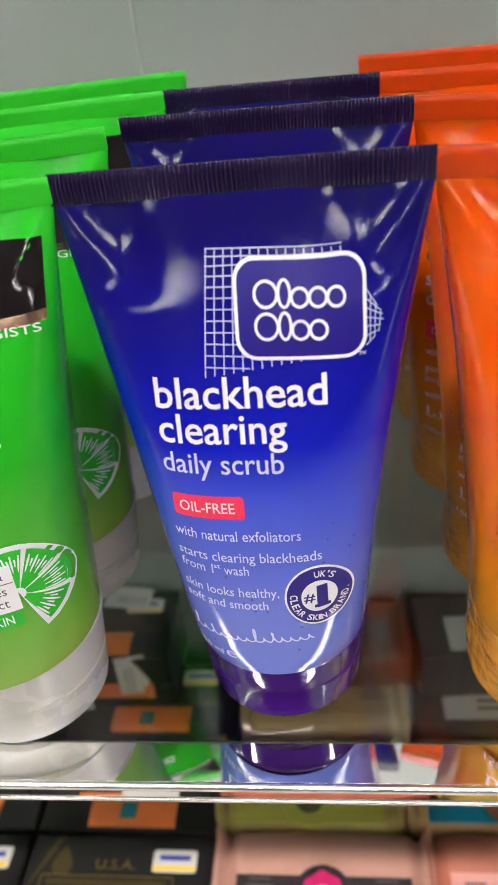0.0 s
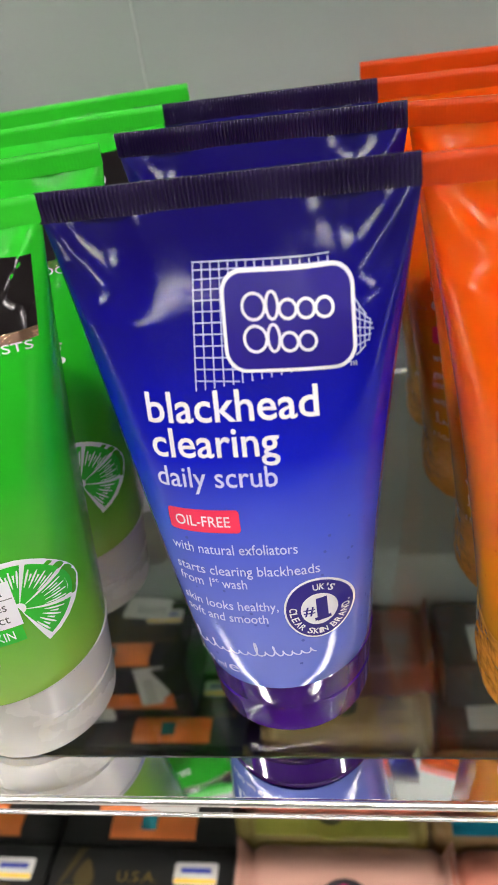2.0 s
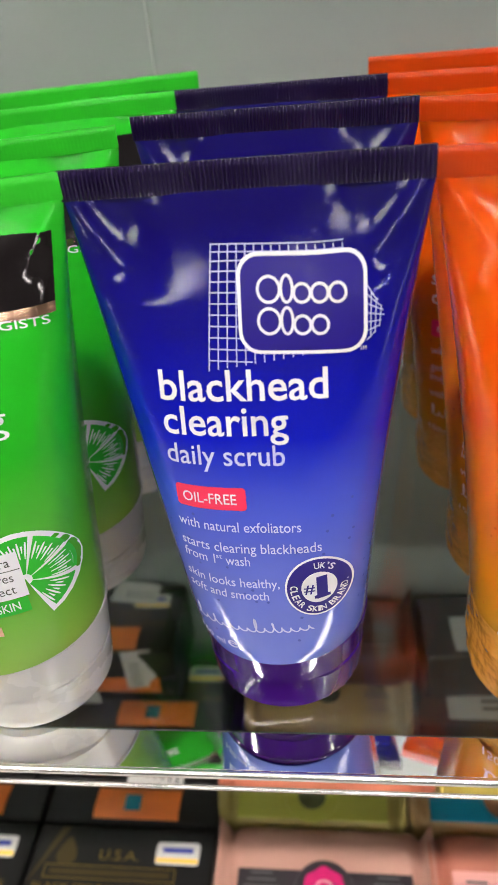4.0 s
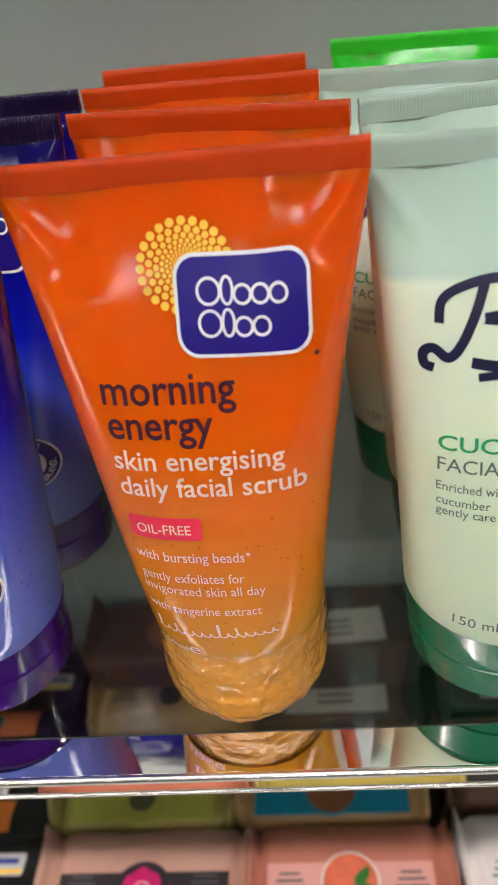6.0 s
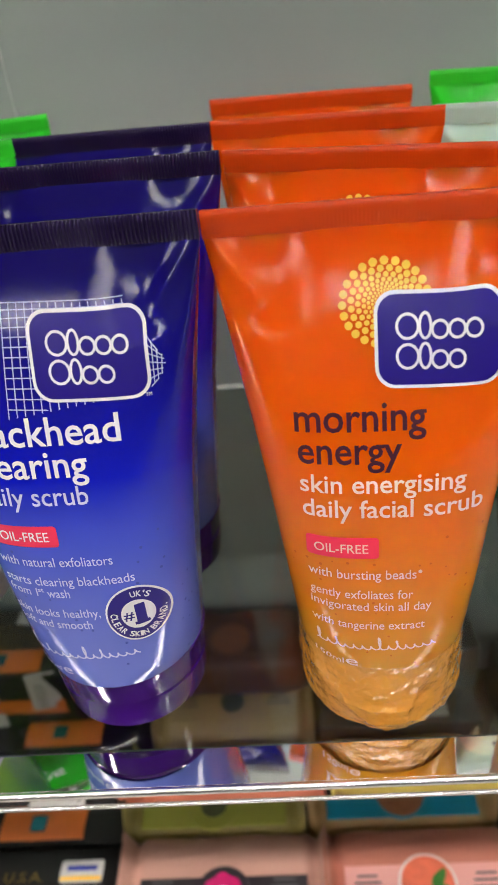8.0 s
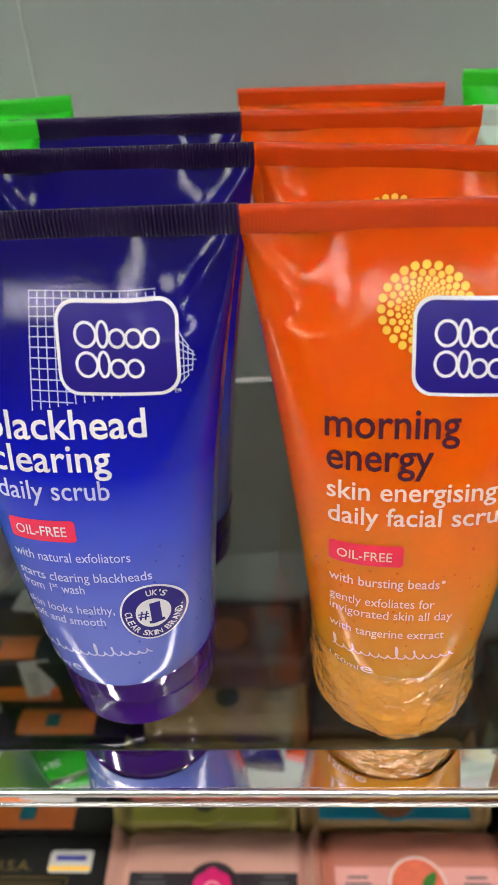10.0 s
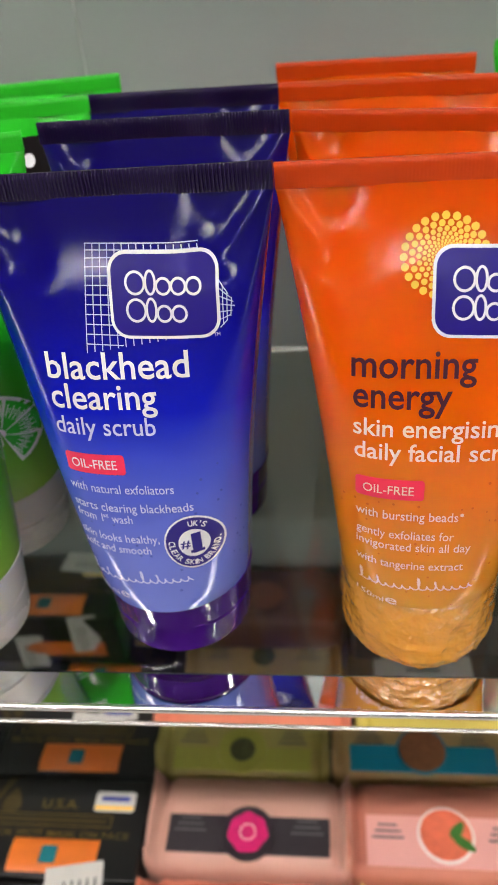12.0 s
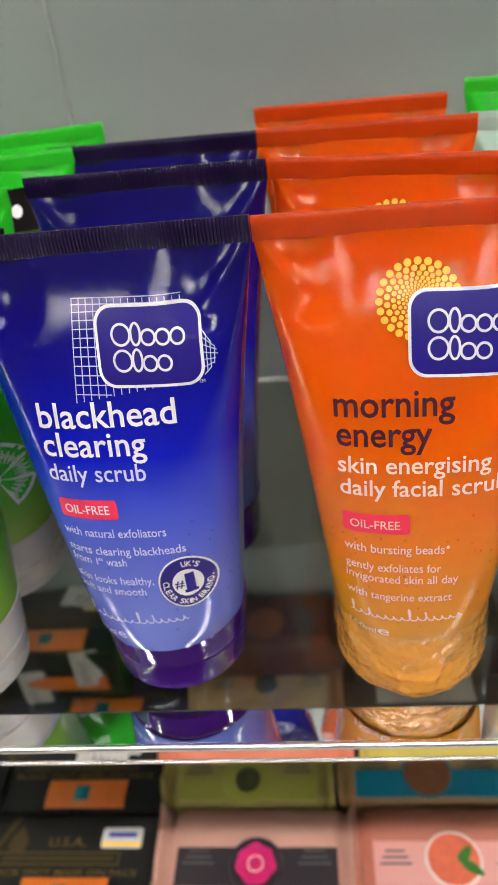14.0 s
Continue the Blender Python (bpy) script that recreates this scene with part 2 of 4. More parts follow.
# ---- the shelving ----
PANEL_Y = 0.192
SX0, SX1 = -0.62, 0.75
gon = tagged(part("back_panel", box_bm(SX0, SX1, PANEL_Y, PANEL_Y + 0.012, 0.1, 1.95, 0.001), M_PANEL, smooth=False),
             "grey-green satin back panel of the shelving", "back panel", kind="structure")
part("joint", box_bm(-0.0572, -0.0564, PANEL_Y - 0.0010, PANEL_Y - 0.0002, 0.1, 1.95, 0.0003), M_SEAM, gon, "pale vertical joint line", smooth=False)
for sx in (SX0 - 0.02, SX1):
    tagged(part("upright", box_bm(sx, sx + 0.02, -0.05, PANEL_Y + 0.012, 0.0, 1.95, 0.002), M_STEEL, smooth=False),
           "white painted steel upright of the shelving", "upright", "shelf uprights", "structure")
tagged(part("plinth", box_bm(SX0, SX1, -0.03, PANEL_Y, 0.0, 0.1, 0.002), M_STEEL, smooth=False), "white steel plinth under the shelving", "plinth", kind="structure")


def glass_shelf(top, y_front, label):
    t = thing("glass_shelf", label, "shelf", "glass shelves")
    t.matrix_basis = pose(0, 0, top)
    part("pane", box_bm(SX0 + 0.001, SX1 - 0.001, y_front, PANEL_Y - 0.003, -0.008, -0.0005, 0.0006, 1), M_GLASS, t, "clear greenish glass pane", smooth=False)
    # a mirror top plate, a satin bead along its front, a mirror face leaning back under it and a satin lip
    def strip(prof):
        bm = bmesh.new()
        ends = [[bm.verts.new((sx, y_front - 0.0003 + y, z)) for y, z in prof] for sx in (SX0 + 0.001, SX1 - 0.001)]
        for k in range(len(prof)):
            q = (k + 1) % len(prof)
            bm.faces.new((ends[0][k], ends[0][q], ends[1][q], ends[1][k]))
        bm.faces.new(list(reversed(ends[0])))
        bm.faces.new(ends[1])
        bmesh.ops.recalc_face_normals(bm, faces=bm.faces[:])
        return bm

    def round_rod(cy, cz, r):
        return strip([(cy + r * math.cos(a), cz + r * math.sin(a)) for a in [2 * math.pi * k / 16 for k in range(16)]])
    part("top_plate", strip([(0.0, 0.0), (-0.0112, 0.0), (-0.0112, -0.0012), (0.0, -0.0012)]), M_CHROME, t, "mirror-polished flat edge plate", smooth=False)
    part("edge_bead", round_rod(-0.0118, -0.0012, 0.0013), M_SATIN, t, "bright satin metal bead", crease=50)
    part("front_plate", strip([(-0.0121, -0.0021), (-0.0068, -0.0160), (-0.0060, -0.0157), (-0.0112, -0.0021)]), M_CHROME, t, "mirror-polished leaning face", smooth=False)
    part("lip", round_rod(-0.0067, -0.0165, 0.0006), M_SATIN, t, "thin satin metal lip", crease=50)
    return t


glass_shelf(SHELF, -0.0283, "clear glass shelf with a mirror-polished metal front edge")


# ---- squeeze tubes ----
class Tube:
    """The outer form of one kind of tube: cap height, seal line, radius at the cap, half width at the seal."""

    def __init__(self, zc, zs, zt, r, w, power=2.5, pinch=0.0021, fold=0.0015, square=2.0):
        self.fold, self.square = fold, square
        self.zc, self.zs, self.zt, self.r, self.w, self.power, self.pinch = zc, zs, zt, r, w, power, pinch

    def half(self, z):
        s = min(max((z - self.zc) / (self.zs - self.zc), 0.0), 1.0)
        a = self.r + (self.w - self.r) * (s - 0.10 * math.sin(math.pi * s))
        b = self.r * (1 - s ** self.power) + 0.0009
        return a, b, s

    def depth(self, x, z):
        a, b, s = self.half(z)
        k = min(abs(x) / a, 1.0)
        n = self.square + 1.2 * math.sqrt(s)
        y = b * max(0.0, 1 - k ** n) ** (1 / n)
        near = max(0.0, 1 - ((z - (self.zs - 0.009)) / 0.011) ** 2)
        y -= self.pinch * near * math.exp(-((abs(x) - 0.62 * self.w) / (0.17 * self.w)) ** 2)
        # fold that runs from the corner of the seal down into the face
        px, pz = abs(x) - self.w * 0.97, z - self.zs
        vx, vz = -0.016, -0.021
        u = min(max((px * vx + pz * vz) / (vx * vx + vz * vz), 0.0), 1.0)
        d = math.hypot(px - u * vx, pz - u * vz)
        y += self.fold * math.sin(math.pi * min(1.0, u + 0.25)) * math.exp(-(d / 0.0017) ** 2) * (1 - k ** 6)
        return max(y, 0.0006 * (1 - k))

    def on(self, x, z, lift=0.00012):
        return Vector((x, -self.depth(x, z) - lift, z))

    def body(self):
        rows, cols = 64, 132
        bm = bmesh.new()
        rings = []
        for j in range(rows + 1):
            z = self.zc + (self.zs - self.zc) * (1 - (1 - j / rows) ** 1.25)
            a, b, s = self.half(z)
            ring = []
            for i in range(cols):
                th = 2 * math.pi * i / cols
                x = a * math.cos(th)
                d = self.depth(x, z)
                ring.append(bm.verts.new((x, -d if math.sin(th) < 0 else d, z)))
            rings.append(ring)
        for j in range(rows):
            for i in range(cols):
                k = (i + 1) % cols
                bm.faces.new((rings[j][i], rings[j][k], rings[j + 1][k], rings[j + 1][i]))
        return bm

    def seal(self, ribs, amp):
        nx, nz, w, t = 6 * ribs, 6, self.w, 0.0009

        def sheet(sign):
            def f(u, v):
                x = -w + 2 * w * u
                z = self.zs - 0.0004 + (self.zt - self.zs + 0.0004) * v
                env = min(1.0, 6 * v * (1 - v) * 1.2)
                wave = math.sin(2 * math.pi * ribs * u) * amp * env * (0.75 + 0.25 * math.sin(17 * u))
                edge = min(1.0, (1 - v) / 0.08) if v > 0.92 else 1.0
                return (x, sign * (t * (0.45 + 0.55 * edge) + wave), z)
            return grid_bm(nx, nz, f)
        front, back = sheet(-1), sheet(1)
        ends = [grid_bm(1, nz, lambda u, v, e=e: (e * w, (2 * u - 1) * t * 0.98, self.zs + (self.zt - self.zs) * v)) for e in (-1, 1)]
        top = grid_bm(8, 1, lambda u, v: (-w + 2 * w * u, (2 * v - 1) * t * 0.46, self.zt - 0.00005))
        return merge([front, back, *ends, top])

    def cap(self, taper=0.0016, seam=0.55, dent=True):
        """A flip cap: a turned form with a lip, a seam between lid and base, and a rounded foot."""
        h, r = self.zc, self.r
        prof = [(r - taper - 0.004, 0.0), (r - taper - 0.0016, 0.0004), (r - taper - 0.0004, 0.0018), (r - taper, 0.004),
                (r - taper * 0.6, h * seam - 0.0006), (r - taper * 0.6 - 0.0005, h * seam - 0.0003), (r - taper * 0.6 - 0.0005, h * seam + 0.0002),
                (r - taper * 0.55, h * seam + 0.0006), (r - 0.0001, h - 0.0012), (r + 0.0004, h - 0.0006), (r + 0.0004, h), (r - 0.001, h + 0.0003)]
        cols = 72
        bm = bmesh.new()
        rings = []
        for rr, z in prof:
            ring = []
            for i in range(cols):
                th = 2 * math.pi * i / cols
                q = rr
                if dent and h * 0.12 < z < h * seam:
                    away = abs(((th + math.pi / 2 + math.pi) % (2 * math.pi)) - math.pi)
                    q -= 0.0011 * max(0.0, 1 - (away / 0.62) ** 4)
                ring.append(bm.verts.new((q * math.cos(th), q * math.sin(th), z)))
            rings.append(ring)
        for j in range(len(prof) - 1):
            for i in range(cols):
                k = (i + 1) % cols
                bm.faces.new((rings[j][i], rings[j][k], rings[j + 1][k], rings[j + 1][i]))
        bm.faces.new(list(reversed(rings[0])))
        bm.faces.new(rings[-1])
        return bm

    # printing that follows the form
    def patch(self, left, right, z_lo, z_hi, lift=0.00012, nx=22, nz=22):
        def f(u, v):
            z = z_lo + (z_hi - z_lo) * v
            return self.on(left(z) + (right(z) - left(z)) * u, z, lift)
        return grid_bm(nx, nz, f)

    def rounded(self, cx, cz, w, h, r, lift=0.00012, slant=0.0):
        def inset(z):
            d = abs(z - cz)
            q = d - (h / 2 - r)
            return r - math.sqrt(max(r * r - q * q, 0)) if q > 0 else 0.0
        zs = [cz - h / 2 + h * (0.5 - 0.5 * math.cos(math.pi * j / 28)) for j in range(29)]
        bm = bmesh.new()
        rows = []
        for z in zs:
            i0 = inset(z)
            row = []
            for i in range(23):
                x = cx - w / 2 + i0 + (w - 2 * i0) * i / 22
                row.append(bm.verts.new(self.on(x, z + slant * (x - cx), lift)))
            rows.append(row)
        for j in range(28):
            for i in range(22):
                bm.faces.new((rows[j][i], rows[j][i + 1], rows[j + 1][i + 1], rows[j + 1][i]))
        return bm

    def disc(self, cx, cz, rx, rz, lift=0.00012, n=40, rings=5):
        bm = bmesh.new()
        c = bm.verts.new(self.on(cx, cz, lift))
        prev = None
        for k in range(1, rings + 1):
            q = k / rings
            ring = [bm.verts.new(self.on(cx + rx * q * math.cos(2 * math.pi * i / n), cz + rz * q * math.sin(2 * math.pi * i / n), lift)) for i in range(n)]
            for i in range(n):
                j = (i + 1) % n
                if prev is None:
                    bm.faces.new((c, ring[i], ring[j]))
                else:
                    bm.faces.new((prev[i], ring[i], ring[j], prev[j]))
            prev = ring
        return bm

    def stroke(self, pts, width, lift=0.00014, taper=False):
        """A ribbon along points (x, z)."""
        fine = []
        for (ax, az), (bx, bz) in zip(pts, pts[1:]):
            n = max(1, int(math.hypot(bx - ax, bz - az) / 0.0015))
            fine += [(ax + (bx - ax) * i / n, az + (bz - az) * i / n) for i in range(n)]
        fine.append(pts[-1])
        bm = bmesh.new()
        prev = None
        for i, (x, z) in enumerate(fine):
            p, q = fine[max(i - 1, 0)], fine[min(i + 1, len(fine) - 1)]
            dx, dz = q[0] - p[0], q[1] - p[1]
            ln = math.hypot(dx, dz) or 1
            wd = width * (math.sin(math.pi * (0.12 + 0.88 * i / len(fine))) if taper else 1.0) / 2
            nx, nz = -dz / ln * wd, dx / ln * wd
            pair = (bm.verts.new(self.on(x - nx, z - nz, lift)), bm.verts.new(self.on(x + nx, z + nz, lift)))
            if prev:
                bm.faces.new((prev[0], pair[0], pair[1], prev[1]))
            prev = pair
        return bm

    def text(self, body, x, z, width, height, weight=0.0, lift=0.00016, turn=0.0, align=0.0, tilt=0.0):
        """Lettering from (x, z), as wide as given; height: of a tall letter."""
        flat = text_points(body, weight)
        verts, faces, w, _ = flat
        bm = bmesh.new()
        made = []
        c, s = math.cos(turn), math.sin(turn)
        for vx, vy in verts:
            px, pz = (vx / w - align) * width, vy / 0.73 * height + tilt * (vx / w) * width
            made.append(bm.verts.new(self.on(x + c * px - s * pz, z + s * px + c * pz, lift)))
        for f in faces:
            try:
                bm.faces.new([made[i] for i in f])
            except ValueError:
                pass
        return bm


def curved(pts, n=8):
    """A smooth line through the points."""
    out = []
    for i in range(len(pts) - 1):
        p = [pts[min(max(i + k, 0), len(pts) - 1)] for k in (-1, 0, 1, 2)]
        for j in range(n):
            u = j / n
            out.append(tuple(0.5 * (2 * p[1][c] + (p[2][c] - p[0][c]) * u + (2 * p[0][c] - 5 * p[1][c] + 4 * p[2][c] - p[3][c]) * u * u
                                    + (3 * p[1][c] - p[0][c] - 3 * p[2][c] + p[3][c]) * u ** 3) for c in (0, 1)))
    return out + [pts[-1]]


TEXTS = {}


def text_points(body, weight):
    key = (body, weight)
    if key not in TEXTS:
        cu = bpy.data.curves.new("lettering", "FONT")
        cu.body, cu.size, cu.offset, cu.resolution_u = body, 1.0, weight, 3
        ob = bpy.data.objects.new("lettering", cu)
        scene.collection.objects.link(ob)
        bpy.context.view_layer.update()
        me = bpy.data.meshes.new_from_object(ob.evaluated_get(bpy.context.evaluated_depsgraph_get()))
        left = min(v.co.x for v in me.vertices)
        verts = [(v.co.x - left, v.co.y) for v in me.vertices]
        faces = [tuple(p.vertices) for p in me.polygons]
        TEXTS[key] = (verts, faces, max(v[0] for v in verts), min(v[1] for v in verts))
        bpy.data.meshes.remove(me)
        bpy.data.objects.remove(ob)
        bpy.data.curves.remove(cu)
    return TEXTS[key]


MM = 0.001


def ring_pts(cx, cz, rx, rz, slant, n=26):
    return [(cx + rx * math.cos(2 * math.pi * i / n), cz + rz * math.sin(2 * math.pi * i / n) + slant * rx * math.cos(2 * math.pi * i / n)) for i in range(n + 1)]


def emblem(T, t, cx, cz, w, h, slant, panel_mat):
    """The rounded maker's badge: white border, navy field and plain thin white rings in place of a name."""
    badge = part("badge_border", T.rounded(cx, cz, w, h, 4.4 * MM, 0.00016, slant), M_WHITE, t, "white badge border")
    part("badge_field", T.rounded(cx, cz, w - 1.5 * MM, h - 1.5 * MM, 3.8 * MM, 0.00026, slant), panel_mat, badge, "navy badge field")
    # a chain of overlapping thin rings for each row
    bms = []
    wd = 0.6 * MM
    for zb, last in ((0.1, 5), (-6.0, 4)):
        x = cx - 9.4 * MM
        for k in range(last):
            rx, tall = ((2.6, 5.5), (1.5, 5.7), (2.0, 4.1), (2.0, 4.1), (2.0, 4.1))[k]
            x += rx * MM
            zz = cz + (zb + tall / 2) * MM + slant * (x - cx)
            bms.append(T.stroke(ring_pts(x, zz, rx * MM - wd / 2, tall / 2 * MM - wd / 2, slant), wd, 0.00036 + 0.00003 * k))
            x += (rx - 0.35) * MM
    tagged(part("badge_ring", merge(bms), M_WHITE, badge, "two rows of plain thin white rings"), kind="stuff")
    return badge


def scribble(T, t, x0, x1, z0, z1, h, mat, name="maker_mark"):
    """A maker's mark as a plain looping line with two tall loops and two middling ones."""
    loops = 14
    tall = {0: 1.0, 2: 0.72, 7: 1.0, 9: 0.72}
    pts = []
    for k in range(loops):
        big = tall.get(k, 0.28 + 0.09 * ((k * 5) % 3) / 2)
        for i in range(14):
            a = 2 * math.pi * i / 14
            u = (k + i / 14) / loops
            drop = -0.3 * h * (0.5 - 0.5 * math.cos(a * 2)) if big == 1.0 and a > math.pi else 0.0
            pts.append((x0 + (x1 - x0) * u + (0.3 + 0.45 * big) * MM * math.sin(a + 0.5), z0 + (z1 - z0) * u + h * big * (0.5 - 0.5 * math.cos(a)) + drop))
    pts.append((x1, z1))
    return part(name, T.stroke(pts, 0.42 * MM, 0.00014), mat, t, "thin looping line mark")


def label_lines(T, t, lines, mat):
    for nm, body, x, z, w, h, wt, tilt in lines:
        part(nm, T.text(body, x * MM, z * MM, w * MM, h * MM, wt, tilt=tilt), mat, t, smooth=False)


T_BLUE = Tube(0.0228, 0.1397, 0.1455, 0.0239, 0.0388)


def blue_tube():
    T = T_BLUE
    t = thing("scrub_tube", "blue plastic scrub tube with purple flip cap on the glass shelf", "tube", "blue scrub tubes")
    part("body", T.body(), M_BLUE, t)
    part("seal", T.seal(84, 0.00038), M_BLUE_SEAL, t, "ribbed navy crimped seal")
    part("cap", T.cap(0.0013), M_PURPLE, t, "glossy purple flip cap", crease=28)
    # printed net behind the badge
    net = []
    for i in range(16):
        u = i / 15
        x_t, x_b = -6.8 + 27.0 * u, -8.6 + 30.5 * u
        z_t = 130.1 - 1.4 * u
        z_b = 105.4 + 4.0 * u
        if i < 5 or i > 12:
            net.append(T.stroke([(x_t * MM, z_t * MM), (x_b * MM, z_b * MM)], 0.24 * MM, 0.0001))
        else:
            net.append(T.stroke([(x_t * MM, z_t * MM), (x_t * MM, (z_t - 2.5) * MM)], 0.24 * MM, 0.0001))
            net.append(T.stroke([((x_b) * MM, (z_b + 3.5) * MM), (x_b * MM, z_b * MM)], 0.26 * MM, 0.0001))
    for j in range(12):
        v = j / 11
        zl = 130.1 - 22.5 * v ** 1.15
        net.append(T.stroke([((-7.0 - 1.5 * v) * MM, zl * MM), ((1.0 if j > 1 else 20.5) * MM, (zl - 0.25 * j * 0.2 - (0.0 if j > 1 else 0.9)) * MM)], 0.24 * MM, 0.0001))
    for j in range(7):
        a = j / 6
        net.append(T.stroke([(25.0 * MM, (121.0 - 11 * a) * MM), ((25.6 + 3.2 * (1 - abs(2 * a - 0.9) * 0.55)) * MM, (117.6 - 6.0 * a) * MM)], 0.24 * MM, 0.0001))
    for j in range(3):
        net.append(T.stroke([((26.0 + 1.0 * j) * MM, (119.5 - 1.4 * j) * MM), ((25.8 + 0.9 * j) * MM, (110.5 + 0.9 * j) * MM)], 0.22 * MM, 0.0001))
    tagged(part("net_print", merge(net), M_NET, t, "fine white net pattern"), kind="stuff")
    emblem(T, t, 11.8 * MM, 118.2 * MM, 26.8 * MM, 19.6 * MM, -0.035, M_NAVY)
    label_lines(T, t, [("title_print", "blackhead", -20.4, 99.0, 37.2, 6.9, 0.011, 0.0), ("title_print", "clearing", -20.4, 91.2, 28.4, 6.9, 0.011, 0.0)], M_WHITE)
    label_lines(T, t, [("title_print", "daily scrub", -20.5, 84.1, 27.4, 5.1, 0.006, 0.0),
                       ("small_print", "with natural exfoliators", -20.2, 66.8, 29.8, 2.9, 0.002, 0.0),
                       ("small_print", "starts clearing blackheads", -20.2, 60.8, 34.3, 2.9, 0.002, 0.0),
                       ("small_print", "from 1", -20.1, 57.0, 8.2, 2.9, 0.002, 0.0), ("small_print", "st", -11.6, 58.6, 1.6, 1.5, 0.002, 0.0),
                       ("small_print", "wash", -9.2, 57.0, 6.0, 2.9, 0.002, 0.0),
                       ("small_print", "skin looks healthy,", -20.3, 50.3, 23.8, 2.9, 0.002, 0.0),
                       ("small_print", "soft and smooth", -20.2, 46.3, 20.8, 2.9, 0.002, 0.0),
                       ("volume_print", "150 ml", -20.3, 26.8, 7.2, 2.6, 0.0, 0.0), ("volume_print", "e", -12.2, 27.2, 2.8, 4.0, 0.0, 0.0)], M_PALE)
    part("trade_mark", T.text("TM", 23.5 * MM, 108.1 * MM, 1.4 * MM, 0.9 * MM), M_WHITE, t, smooth=False)
    tag = part("tag", T.rounded(-11.1 * MM, 75.6 * MM, 16.9 * MM, 5.9 * MM, 0.9 * MM, 0.00012, 0.0), M_RED, t, "red tag")
    part("tag_print", T.text("OIL-FREE", -17.9 * MM, 74.3 * MM, 13.0 * MM, 2.8 * MM, 0.006, 0.00026), M_WHITE, tag, smooth=False)
    scribble(T, t, -20.4 * MM, 11.1 * MM, 34.6 * MM, 35.5 * MM, 4.6 * MM, M_PALE)
    cx, cz = 13.0 * MM, 49.7 * MM
    rx, rz = 8.3 * MM, 9.4 * MM
    seal = part("award_seal", T.disc(cx, cz, rx, rz, 0.00016), M_WHITE, t, "round navy and white award seal")
    part("ring", T.disc(cx, cz, rx * 0.94, rz * 0.94, 0.00024), M_NAVY, seal)
    part("centre", T.disc(cx, cz, rx * 0.52, rz * 0.52, 0.00032), M_WHITE, seal)
    part("number_print", merge([T.text("#", cx - 3.7 * MM, cz - 1.4 * MM, 2.7 * MM, 3.0 * MM, 0.012, 0.00042), T.text("1", cx - 0.6 * MM, cz - 3.2 * MM, 2.6 * MM, 6.6 * MM, 0.05, 0.00042, tilt=0.1),
          T.stroke([(cx - 1.2 * MM, cz - 3.0 * MM), (cx + 2.6 * MM, cz - 2.8 * MM)], 1.0 * MM, 0.00042)]), M_NAVY, seal, smooth=False)
    arcs = []
    for word, a0, a1, flip in (("UK'S", 100, 52, 1), ("CLEAR SKIN BRAND.", 168, 362, -1)):
        wide = {"'": 0.5, "I": 0.55, ".": 0.5, " ": 0.6}
        total = sum(wide.get(ch, 1.0) for ch in word)
        at = 0.0
        for ch in word:
            step = wide.get(ch, 1.0)
            a = radians(a0 + (a1 - a0) * (at + step / 2) / total)
            at += step
            if ch == " ":
                continue
            turn = a - math.pi / 2 if flip > 0 else a + math.pi / 2
            k = 0.645 if flip > 0 else 0.84
            arcs.append(T.text(ch, cx + rx * k * math.cos(a), cz + rz * k * math.sin(a), 1.3 * MM * (step if ch not in "'." else 0.32), 1.9 * MM, 0.02, 0.0004, turn, 0.5))
    tagged(part("ring_print", merge(arcs), M_WHITE, seal, smooth=False), kind="stuff")
    return t


T_ORANGE = Tube(0.0245, 0.1386, 0.1442, 0.0240, 0.0384, square=2.2)


